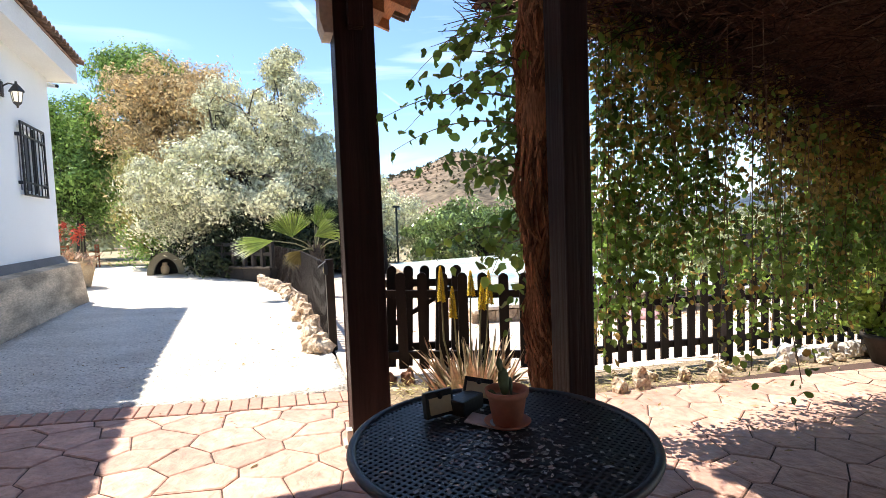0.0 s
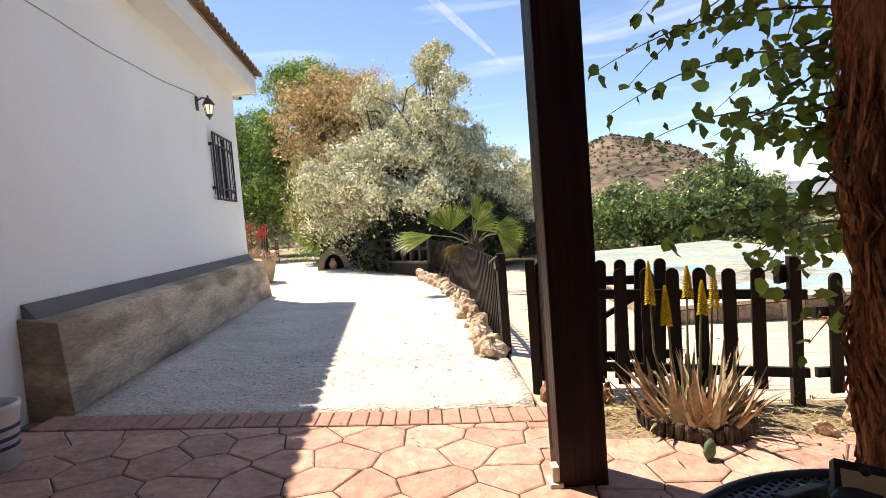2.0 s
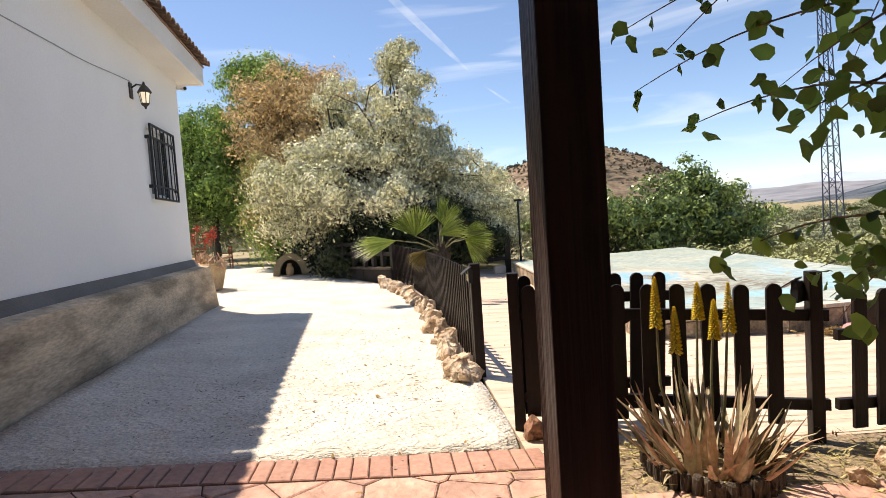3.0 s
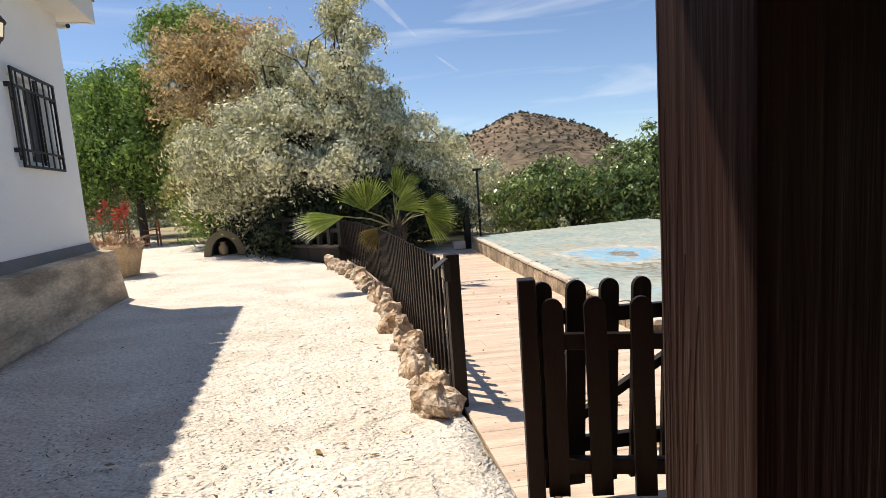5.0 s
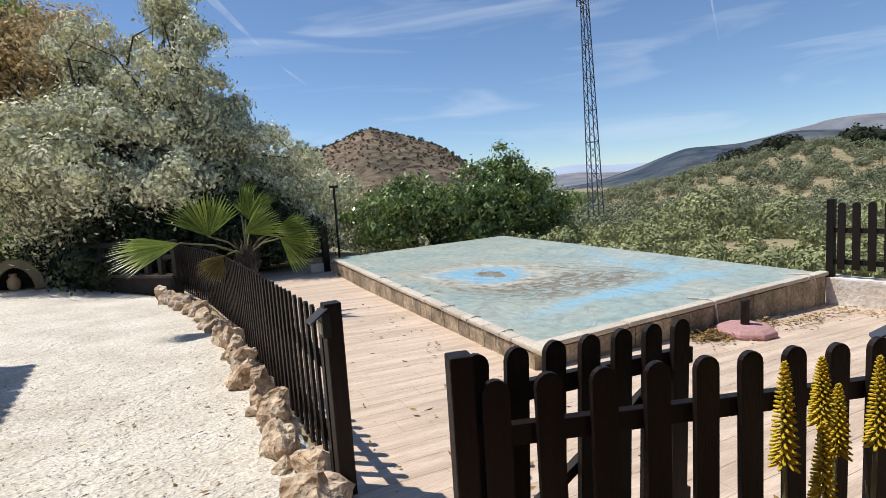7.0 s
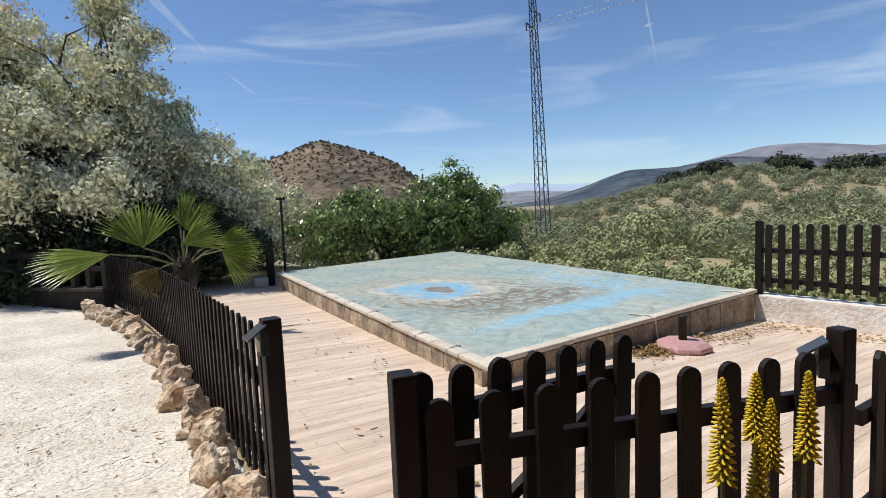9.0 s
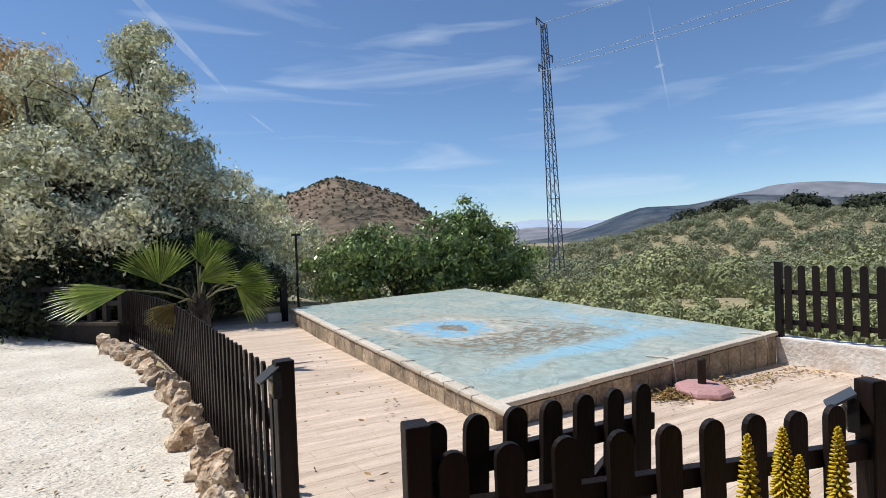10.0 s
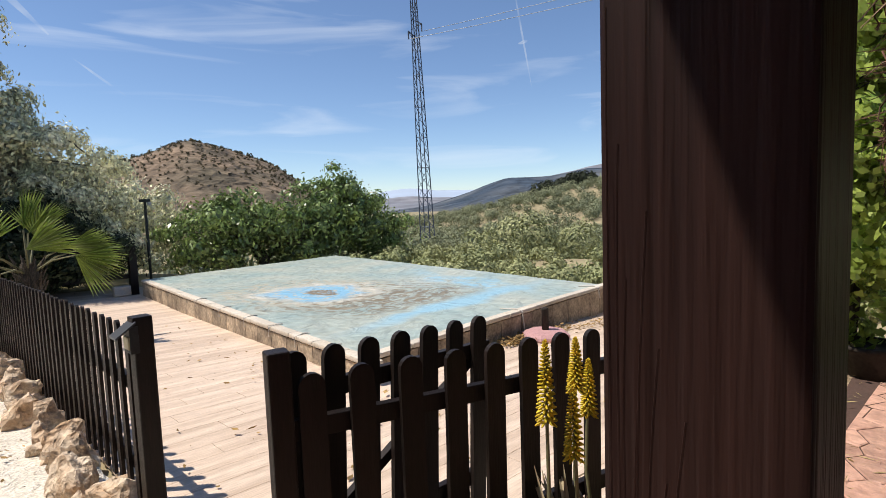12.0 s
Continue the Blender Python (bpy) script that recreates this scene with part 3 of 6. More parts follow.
    g = part("grille", Shape().box(0.05, 0.075, w0 - 0.06, w0 - 0.025, z0 - 0.05, z1 + 0.05).box(0.05, 0.075, w1 + 0.025, w1 + 0.06, z0 - 0.05, z1 + 0.05)
             .box(0.05, 0.075, w0 - 0.06, w1 + 0.06, z1 + 0.02, z1 + 0.05).box(0.05, 0.075, w0 - 0.06, w1 + 0.06, z0 - 0.05, z0 - 0.02)
             .box(0.05, 0.075, w0 - 0.06, w1 + 0.06, z1 - 0.17, z1 - 0.14).box(0.05, 0.075, w0 - 0.06, w1 + 0.06, z0 + 0.14, z0 + 0.165)
             .box(0, 0.06, w0 - 0.10, w0 - 0.05, z0 + 0.12, z0 + 0.17).box(0, 0.06, w1 + 0.05, w1 + 0.09, z0 + 0.12, z0 + 0.17)
             .box(0, 0.06, w0 - 0.10, w0 - 0.05, z1 - 0.18, z1 - 0.13).box(0, 0.06, w1 + 0.05, w1 + 0.09, z1 - 0.18, z1 - 0.13), M_black, root, "black iron window grille")
    bar = Shape().tube([(0.062, 0, z0 - 0.03), (0.062, 0, z1 + 0.03)], 0.010, 6).mesh("bar", M_black)
    for k in range(6):
        part("bar", bar, None, g, "", m=Matrix.Translation((0, w0 + 0.07 + k * 0.17, 0)))
    part("bar", Shape().box(0.05, 0.075, -1.235, -1.205, z0, z1), M_black, g)
    # cable clipped to the wall
    line = [(0.012, y, 3.385 + 0.19 * max(0.0, (y + 5.7) / 3.35) ** 2 + 0.006 * math.sin(4 * y)) for y in [-2.2 - 0.4 * k for k in range(26)]]
    part("cable", Shape().tube(line, 0.006, 5), M_cable, root)


build_house()


def wall_lantern(m):
    root = thing("wall_lantern", m, "small dark metal wall lantern with a frosted glass", "wall lamp")
    part("wall_plate", Shape().box(0, 0.02, -0.05, 0.05, -0.12, 0.10), M_greenmetal, root, "", False, 0.006)
    part("arm", Shape().tube([(0.02, 0, 0.03), (0.09, 0, 0.075), (0.17, 0, 0.06), (0.18, 0, 0.10)], 0.012, 7), M_greenmetal, root, "", True)
    part("cap", Shape().lathe([(0.012, 0.11), (0.02, 0.07), (0.05, 0.04), (0.095, -0.03), (0.098, -0.045)], 6, (0.18, 0, 0)), M_greenmetal, root)
    part("glass", Shape().lathe([(0.070, -0.045), (0.048, -0.19)], 6, (0.18, 0, 0)), M_lampglass, root, "frosted glass")
    cage = Shape()
    for j in range(6):
        a = 2 * math.pi * j / 6
        cage.tube([(0.18 + 0.074 * math.cos(a), 0.074 * math.sin(a), -0.04), (0.18 + 0.05 * math.cos(a), 0.05 * math.sin(a), -0.20)], 0.006, 4)
    cage.lathe([(0.055, -0.19), (0.05, -0.21), (0.018, -0.24), (0.01, -0.27)], 6, (0.18, 0, 0))
    part("cage", cage, M_greenmetal, root)


wall_lantern(HOUSE @ pose(0, -2.2, 3.47))
sc = thing("security_camera", HOUSE @ pose(0.03, -0.10, 4.07), "small white security camera under the eave", "camera")
part("bracket", Shape().tube([(0, 0, 0), (0.06, 0, -0.03)], 0.012, 6), M_white, sc)
part("housing", Shape().tube([(0.03, -0.02, -0.04), (0.17, -0.12, -0.07)], 0.04, 10), M_white, sc, "", True)
part("lens", Shape().tube([(0.172, -0.122, -0.07), (0.182, -0.13, -0.073)], 0.03, 10), M_blackplastic, sc, "black lens")

# added wall, never in view, which closes the porch from behind
tagged(part("wall_south", Shape().box(-3.0, 9.0, -3.8, -3.55, -0.4, 3.6), M_white), "unseen white rendered wall added behind the porch", "wall", kind="structure")


# dark posts and the tiled porch roof
def post(name, x0, x1, y0, y1, z1, label, material):
    z0 = gz(0.5 * (x0 + x1), 0.5 * (y0 + y1)) - 0.02
    root = thing(name, ((x0 + x1) / 2, (y0 + y1) / 2, z0), label, "post")
    hx, hy = (x1 - x0) / 2, (y1 - y0) / 2
    part("shaft", Shape().box(-hx, hx, -hy, hy, 0, z1 - z0), material, root, "", False, 0.008)
    return root


p1 = post("porch_post", 0.63, 0.88, 3.195, 3.415, 2.85, "thick dark-stained square timber post with cracked grain", M_wood)
for k in range(9):
    y, z1 = 0.100 - 0.0085 * k - 0.002 * (k % 2), 1.75 - 0.10 * (k % 4) - 0.06 * k
    part("grain_ridge", Shape().tube([(-0.1245, y - (0.012 * math.exp(-(z1 - z) * 6) * k * 0.25) + 0.0012 * math.sin(9 * z + k), z) for z in [0.15 + (z1 - 0.15) * q / 14 for q in range(15)]], 0.0016, 5), M_wood, p1)
part("foot_plate", Shape().box(-0.185, -0.115, -0.13, -0.02, 0.01, 0.05).box(-0.165, -0.127, -0.11, -0.04, 0.05, 0.13), M_coping, p1, "pale metal foot bracket", False, 0.006)
part("bracket", Shape().prism([(-0.205, 2.88), (-0.205, 2.69), (-0.18, 2.61), (-0.127, 2.61), (-0.127, 2.88)], -0.10, 0.10), M_coping, p1, "weathered pale capital block")
part("brace", Shape().box(-0.045, 0.045, -0.19, -0.112, 2.63, 2.88), M_wood, p1, "", False, 0.006)
p2 = post("vine_post", 1.40, 1.53, 1.87, 2.02, 2.66, "dark square timber post beside the vine", M_wood)


def build_porch_roof():
    root = thing("porch_roof", (0, 0, 0), "lean-to porch roof of timber and clay tiles", "roof")
    sl = math.tan(radians(19))

    def zr(x):
        return 2.85 + (1.12 - x) * sl

    beam = Shape()
    beam.add([(x, y, zr(x) - d) for x in (-2.75, 0.95) for y in (3.20, 3.40) for d in (0.24, 0.06)],
             [(0, 1, 3, 2), (4, 6, 7, 5), (0, 4, 5, 1), (2, 3, 7, 6), (0, 2, 6, 4), (1, 5, 7, 3)])
    part("beam", beam, M_beam, root)
    part("plate", Shape().box(0.62, 0.86, -3.5, 3.60, 2.85, 2.97), M_beam, root)
    board = Shape()
    board.add([(x, y, zr(x) + d) for x in (-2.75, 1.10) for y in (-3.5, 3.72) for d in (-0.03, 0.0)],
              [(0, 1, 3, 2), (4, 6, 7, 5), (0, 4, 5, 1), (2, 3, 7, 6), (0, 2, 6, 4), (1, 5, 7, 3)])
    part("boarding", board, M_beam, root)
    part("verge_board", Shape().add([(x, y, zr(x) + d) for x in (-2.75, 1.10) for y in (3.725, 3.76) for d in (-0.10, 0.05)],
         [(0, 1, 3, 2), (4, 6, 7, 5), (0, 4, 5, 1), (2, 3, 7, 6), (0, 2, 6, 4), (1, 5, 7, 3)]), M_beam, root)
    raf = Shape().add([(x, y, zr(x) + d) for x in (-2.7, 1.12) for y in (-0.05, 0.05) for d in (-0.15, -0.035)],
                      [(0, 1, 3, 2), (4, 6, 7, 5), (0, 4, 5, 1), (2, 3, 7, 6), (0, 2, 6, 4), (1, 5, 7, 3)]).mesh("rafter", M_beam)
    for k in range(9):
        part("rafter", raf, None, root, m=Matrix.Translation((0, -3.0 + 0.78 * k, 0)))
    tile = Shape()
    arc = [(0.10 * math.cos(a), 0.075 * math.sin(a)) for a in [math.pi * k / 8 for k in range(9)]]
    arc += [(0.085 * math.cos(a), 0.06 * math.sin(a)) for a in [math.pi * k / 8 for k in range(8, -1, -1)]]
    tile.prism(arc, 0, 0.5)
    me = tile.mesh("roof_tile", M_tile)
    for k in range(34):
        for row in range(2):
            x = 1.24 - 0.38 * row
            part("roof_tile", me, None, root, m=pose(x, 3.62 - 0.205 * k, zr(x) + 0.02, 0, 0, 90) @ pose(0, 0, 0, 19, 0, random.uniform(-1.5, 1.5)))
    for row in range(9):
        x = 1.24 - 0.38 * row
        part("roof_tile", me, None, root, m=pose(x, 3.73, zr(x) + 0.05, 0, 0, 90) @ pose(0, 0, 0, 19, 0, 0))


build_porch_roof()


# picket fences
def picket_outline(w, h):
    r = w / 2
    return [(-r, 0), (r, 0), (r, h - r)] + [(r * math.cos(a), h - r + r * math.sin(a)) for a in [math.pi * k / 8 for k in range(1, 8)]] + [(-r, h - r)]


def picket_fence(name, line, label, height=0.86, pitch=0.17, width=0.09, gap=0.08, posts=(), rails=(0.22, 0.66), post_size=0.09, thick=0.022, ground=None, front=-1, first=0.75):
    """Pickets on two rails along a line in plan, with square posts at some of its distances."""
    pts = [Vector((x, y, 0)) for x, y in line]
    seg = [(b - a).length for a, b in zip(pts, pts[1:])]
    total = sum(seg)

    def at(s):
        for a, b, l in zip(pts, pts[1:], seg):
            if s <= l + 1e-9:
                return a.lerp(b, s / l), (b - a).normalized()
            s -= l
        return pts[-1], (pts[-1] - pts[-2]).normalized()

    g = ground or gz
    root = thing(name, (line[0][0], line[0][1], g(*line[0])), label, "fence", "picket fences")
    o = root.matrix_world.translation
    me = Shape().prism(picket_outline(width, height), -thick / 2, thick / 2).mesh("picket", M_fence)
    s = pitch * first
    while s < total - 0.02:
        p, d = at(s)
        turn = math.degrees(math.atan2(d.y, d.x))
        if all(abs(s - q) > 0.5 * (post_size + width) for q in posts):
            part("picket", me, None, root, m=Matrix.Translation(-o) @ pose(p.x, p.y, g(p.x, p.y) + gap + random.uniform(-0.006, 0.006), 0, random.uniform(-0.7, 0.7), turn) @ pose(0, 0.032 * front, 0))
        s += pitch
    n = max(1, round(total / 0.9))
    for rz in rails:
        for k in range(n):
            a, b = at(total * k / n)[0], at(total * (k + 1) / n)[0]
            d = (b - a).normalized()
            nrm = Vector((-d.y, d.x, 0)) * 0.019
            za, zb = g(a.x, a.y) + rz, g(b.x, b.y) + rz
            part("rail", Shape().add([(q + s * nrm - o + Vector((0, 0, z + e))) for q, z in ((a, za), (b, zb)) for s in (-1, 1) for e in (-0.035, 0.035)],
                 [(0, 1, 3, 2), (4, 6, 7, 5), (0, 4, 5, 1), (2, 3, 7, 6), (0, 2, 6, 4), (1, 5, 7, 3)]), M_fence, root, "", False, 0.004)
    h = post_size / 2
    pm = Shape().box(-h, h, -h, h, -0.15, height + gap + (0.075 if height < 0.9 else 0.045)).mesh("post", M_fence, False, 0.008)
    for q in posts:
        p, d = at(q)
        part("post", pm, None, root, m=Matrix.Translation(-o) @ pose(p.x, p.y, g(p.x, p.y), 0, 0, math.degrees(math.atan2(d.y, d.x))))
    return root


FA = [(0.79, 5.93), (0.79, 7.2), (0.77, 9.0), (0.74, 11.0), (0.60, 12.9), (0.42, 14.0), (0.22, 15.1)]
picket_fence("garden_fence", FA, "black-stained timber picket fence curving along the drive", posts=(0.0,), height=0.93, gap=0.06, pitch=0.158, width=0.056, front=1, thick=0.018)
FB = [(0.835, 4.66), (2.69, 4.17)]
picket_fence("gate_fence", FB, "black-stained picket fence with round tops beside the aloe", posts=(0.0, 1.84), height=0.885, gap=0.10, pitch=0.187, post_size=0.075, first=0.52, rails=(0.22, 0.785))
picket_fence("bed_fence", [(2.74, 4.17), (5.1, 4.22), (7.7, 4.26)], "black-stained picket fence behind the flower bed", posts=(2.0, 4.2))


def build_gate():
    m = pose(0.825, 4.72, gz(0.81, 4.7) + 0.07, 0, 2.6, -1.5)
    root = thing("garden_gate", m, "open black-stained picket gate swung back behind the fence", "gate")
    me = Shape().prism(picket_outline(0.09, 0.96), -0.011, 0.011).mesh("picket", M_fence)
    for k in range(7):
        part("picket", me, None, root, m=pose(0.06 + 0.160 * k, 0, 0))
    for z in (0.14, 0.755):
        part("rail", Shape().box(0, 1.12, 0.013, 0.05, z, z + 0.07), M_fence, root, "", False, 0.005)
    part("brace", Shape().prism([(0.03, 0.20), (0.11, 0.20), (1.06, 0.76), (0.98, 0.76)], 0.015, 0.048), M_fence, root)


build_gate()


def solar_light(m, label, on_wall=True):
    root = thing("solar_light", m, label, "solar lamp", "solar lights")
    part("housing", Shape().prism([(-0.05, 0), (0.05, 0), (0.045, 0.13), (-0.045, 0.13)], 0.0, 0.04), M_blackplastic, root, "", False, 0.004)
    part("panel", Shape().add([(-0.055, -0.06, 0.09), (0.055, -0.06, 0.09), (0.055, 0.03, 0.155), (-0.055, 0.03, 0.155), (-0.055, -0.06, 0.08), (0.055, -0.06, 0.08), (0.055, 0.03, 0.145), (-0.055, 0.03, 0.145)],
         [(0, 1, 2, 3), (4, 7, 6, 5), (0, 4, 5, 1), (1, 5, 6, 2), (2, 6, 7, 3), (3, 7, 4, 0)]), M_panel, root, "grey solar panel")
    part("face", Shape().box(-0.04, 0.04, -0.006, 0.0, 0.02, 0.08), M_cream, root, "pale lamp face")


solar_light(pose(0.725, 5.92, 0.79, 0, 0, -90), "small solar lamp on the fence post")
solar_light(pose(2.53, 4.245, 0.72, 0, 0, -150), "small solar lamp on the fence post")


# stones
def stone_mesh(rng, r, name="stone"):
    b = bmesh.new()
    bmesh.ops.create_icosphere(b, subdivisions=3, radius=1.0)
    off = Vector(rng.uniform(-50, 50, 3))
    sx, sy, sz = r * rng.uniform(0.8, 1.25), r * rng.uniform(0.7, 1.1), r * rng.uniform(0.85, 1.25)
    planes = [(Vector(rng.normal(size=3)).normalized(), rng.uniform(0.38, 0.75)) for _ in range(9)]
    for v in b.verts:
        p = v.co.copy()
        for nrm, dd in planes:
            ex = p.dot(nrm) - dd
            if ex > 0:
                p -= nrm * ex * 0.85
        p *= 1 + 0.34 * noise.noise(p * 1.8 + off) + 0.20 * noise.noise(p * 4.2 + off) + 0.09 * noise.noise(p * 10 + off)
        v.co = (p.x * sx, p.y * sy, max(p.z * sz, -0.45 * sz))
    me = bpy.data.meshes.new(name)
    b.to_mesh(me)
    b.free()
    return me


def stones(places, material, label, group, seed):
    rng = np.random.default_rng(seed)
    for x, y, r in places:
        me = stone_mesh(rng, r)
        me.materials.append(material)
        ob = new("stone", me)
        ob.matrix_world = pose(x, y, gz(x, y) + 0.24 * r, 0, 0, rng.uniform(0, 360))
        tagged(ob, label, "stone", group)


def along_fence(n):
    out = []
    for k in range(n):
        y = 5.86 + (14.4 - 5.86) * (k / (n - 1)) ** 0.92
        x = lerp_list([(5.7, 0.60), (6.1, 0.64), (7.8, 0.61), (10.0, 0.55), (12.1, 0.37), (13.9, 0.0), (14.6, -0.2)], y)
        r = (0.225 if k == 0 else 0.18 if k == 1 else 0.12 + 0.07 * ((k * 7) % 5) / 4) * (1 if k < 24 else 1.15)
        out.append((x + 0.05 * math.sin(k * 2.3), y, r))
        if k % 3 == 1:
            out.append((x - 0.10, y + 0.1, 0.08))
    return out


stones(along_fence(30), M_rock, "rough cream limestone edging the drive", "edging stones", 4)
stones([(0.90, 4.50, 0.11), (1.10, 4.42, 0.09), (1.3, 4.38, 0.08)], M_redrock, "dark reddish stone at the gate post", "gate stones", 5)
stones([(2.4 + 0.27 * k, 3.66 + 0.12 * math.sin(k * 1.9) + 0.02 * k, 0.07 + 0.05 * ((k * 5) % 4) / 3) for k in range(20)], M_rock, "weathered stone edging the flower bed", "bed stones", 6)
stones([(5.2 + 0.33 * k, 3.92 + 0.05 * math.sin(k), 0.13) for k in range(8)], M_whitewash, "pale whitewashed stone in the flower bed", "bed stones", 7)


# swimming pool under its cover
POOL = [Vector((3.0, 7.13, -0.03)), Vector((8.16, 7.28, -0.03)), Vector((9.42, 17.0, -0.03)), Vector((3.72, 16.25, -0.03))]


def pool_cover_material():
    m = mat("pool_cover", (0.29, 0.37, 0.35), (0.40, 0.425, 0.365), 0.9, 0.5, 0.5, 7, 0.10, dist=0.03, spec=0.3, contrast=0.16, coarse=(2.4, 0.10))
    n, l = m.node_tree.nodes, m.node_tree.links
    bsdf = n["Principled BSDF"]
    base = bsdf.inputs["Base Color"].links[0].from_socket
    geo = n.new("ShaderNodeNewGeometry")
    warp = n.new("ShaderNodeTexNoise")
    warp.inputs["Scale"].default_value, warp.inputs["Detail"].default_value = 0.9, 4
    l.new(geo.outputs["Position"], warp.inputs["Vector"])
    sub = n.new("ShaderNodeVectorMath")
    sub.operation = "SUBTRACT"
    sub.inputs[1].default_value = (0.62, 0.74, 0.5)
    l.new(warp.outputs["Color"], sub.inputs[0])
    sca = n.new("ShaderNodeVectorMath")
    sca.operation = "SCALE"
    sca.inputs["Scale"].default_value = 1.3
    l.new(sub.outputs["Vector"], sca.inputs[0])
    pos = n.new("ShaderNodeVectorMath")
    l.new(geo.outputs["Position"], pos.inputs[0])
    l.new(sca.outputs["Vector"], pos.inputs[1])

    def spot(cx, cy, rx, ry, turn, inner, outer):
        mp = n.new("ShaderNodeMapping")
        mp.vector_type = "TEXTURE"
        mp.inputs["Location"].default_value, mp.inputs["Rotation"].default_value, mp.inputs["Scale"].default_value = (cx, cy, 0.03), (0, 0, radians(turn)), (rx, ry, 40)
        l.new(pos.outputs["Vector"], mp.inputs["Vector"])
        ln = n.new("ShaderNodeVectorMath")
        ln.operation = "LENGTH"
        l.new(mp.outputs["Vector"], ln.inputs[0])
        mr = n.new("ShaderNodeMapRange")
        mr.inputs["From Min"].default_value, mr.inputs["From Max"].default_value = outer, inner
        l.new(ln.outputs["Value"], mr.inputs["Value"])
        return mr.outputs["Result"]

    def over(under, colour, fac, speck=None):
        mx = n.new("ShaderNodeMix")
        mx.data_type = "RGBA"
        l.new(under, mx.inputs["A"])
        mx.inputs["B"].default_value = (*colour, 1)
        if speck:
            tx = n.new("ShaderNodeTexNoise")
            tx.inputs["Scale"].default_value, tx.inputs["Detail"].default_value = speck[0], 7
            tx.inputs["Distortion"].default_value = 1.2
            l.new(geo.outputs["Position"], tx.inputs["Vector"])
            mr = n.new("ShaderNodeMapRange")
            mr.inputs["From Min"].default_value, mr.inputs["From Max"].default_value = speck[1], speck[2]
            l.new(tx.outputs["Fac"], mr.inputs["Value"])
            mu = n.new("ShaderNodeMath")
            mu.operation = "MULTIPLY"
            l.new(mr.outputs["Result"], mu.inputs[0])
            l.new(fac, mu.inputs[1])
            fac = mu.outputs["Value"]
        l.new(fac, mx.inputs["Factor"])
        return mx.outputs["Result"]

    def rings(cx, cy, rx, ry, turn, inner, outer, count):
        """Drying rings of mud round a puddle."""
        mp = n.new("ShaderNodeMapping")
        mp.vector_type = "TEXTURE"
        mp.inputs["Location"].default_value, mp.inputs["Rotation"].default_value, mp.inputs["Scale"].default_value = (cx, cy, 0.03), (0, 0, radians(turn)), (rx, ry, 40)
        l.new(pos.outputs["Vector"], mp.inputs["Vector"])
        wv = n.new("ShaderNodeTexWave")
        wv.wave_type, wv.rings_direction = "RINGS", "Z"
        wv.inputs["Scale"].default_value, wv.inputs["Distortion"].default_value, wv.inputs["Detail"].default_value = count, 3.0, 4
        wv.inputs["Detail Scale"].default_value = 1.6
        l.new(mp.outputs["Vector"], wv.inputs["Vector"])
        mr = n.new("ShaderNodeMapRange")
        mr.inputs["From Min"].default_value, mr.inputs["From Max"].default_value = 0.55, 0.8
        l.new(wv.outputs["Fac"], mr.inputs["Value"])
        mu = n.new("ShaderNodeMath")
        mu.operation = "MULTIPLY"
        l.new(mr.outputs["Result"], mu.inputs[0])
        l.new(spot(cx, cy, rx, ry, turn, inner, outer), mu.inputs[1])
        return mu.outputs["Value"]

    c = base
    blue = (0.22, 0.43, 0.58)
    c = over(c, (0.42, 0.37, 0.27), spot(4.9, 11.2, 1.75, 2.0, 0, 0.75, 1.0), (5, 0.42, 0.62))
    c = over(c, (0.20, 0.17, 0.12), spot(5.4, 9.15, 1.75, 0.85, -8, 0.65, 1.1), (6, 0.44, 0.56))
    c = over(c, (0.23, 0.185, 0.12), rings(5.3, 9.9, 2.3, 1.9, -10, 0.55, 1.05, 2.6), (2.5, 0.40, 0.55))
    c = over(c, (0.55, 0.52, 0.44), spot(4.98, 10.9, 1.25, 1.40, 0, 0.85, 1.0), (3, 0.40, 0.56))
    c = over(c, blue, spot(4.95, 10.95, 0.95, 1.15, 0, 0.62, 1.0))
    c = over(c, (0.46, 0.44, 0.37), rings(4.95, 10.95, 1.7, 1.9, 12, 0.6, 1.05, 2.2), (3.0, 0.42, 0.58))
    pale = (0.27, 0.45, 0.54)
    c = over(c, pale, spot(5.6, 8.0, 2.3, 0.36, 4, 0.45, 1.1))
    c = over(c, pale, spot(7.3, 9.4, 0.45, 2.2, -14, 0.4, 1.1), (3, 0.35, 0.6))
    c = over(c, (0.40, 0.43, 0.40), spot(6.9, 10.2, 1.0, 0.6, 20, 0.4, 1.1), (7, 0.5, 0.62))
    c = over(c, (0.22, 0.16, 0.09), spot(4.98, 10.80, 0.27, 0.30, 0, 0.65, 0.95), (18, 0.35, 0.5))
    l.new(c, bsdf.inputs["Base Color"])
    return m


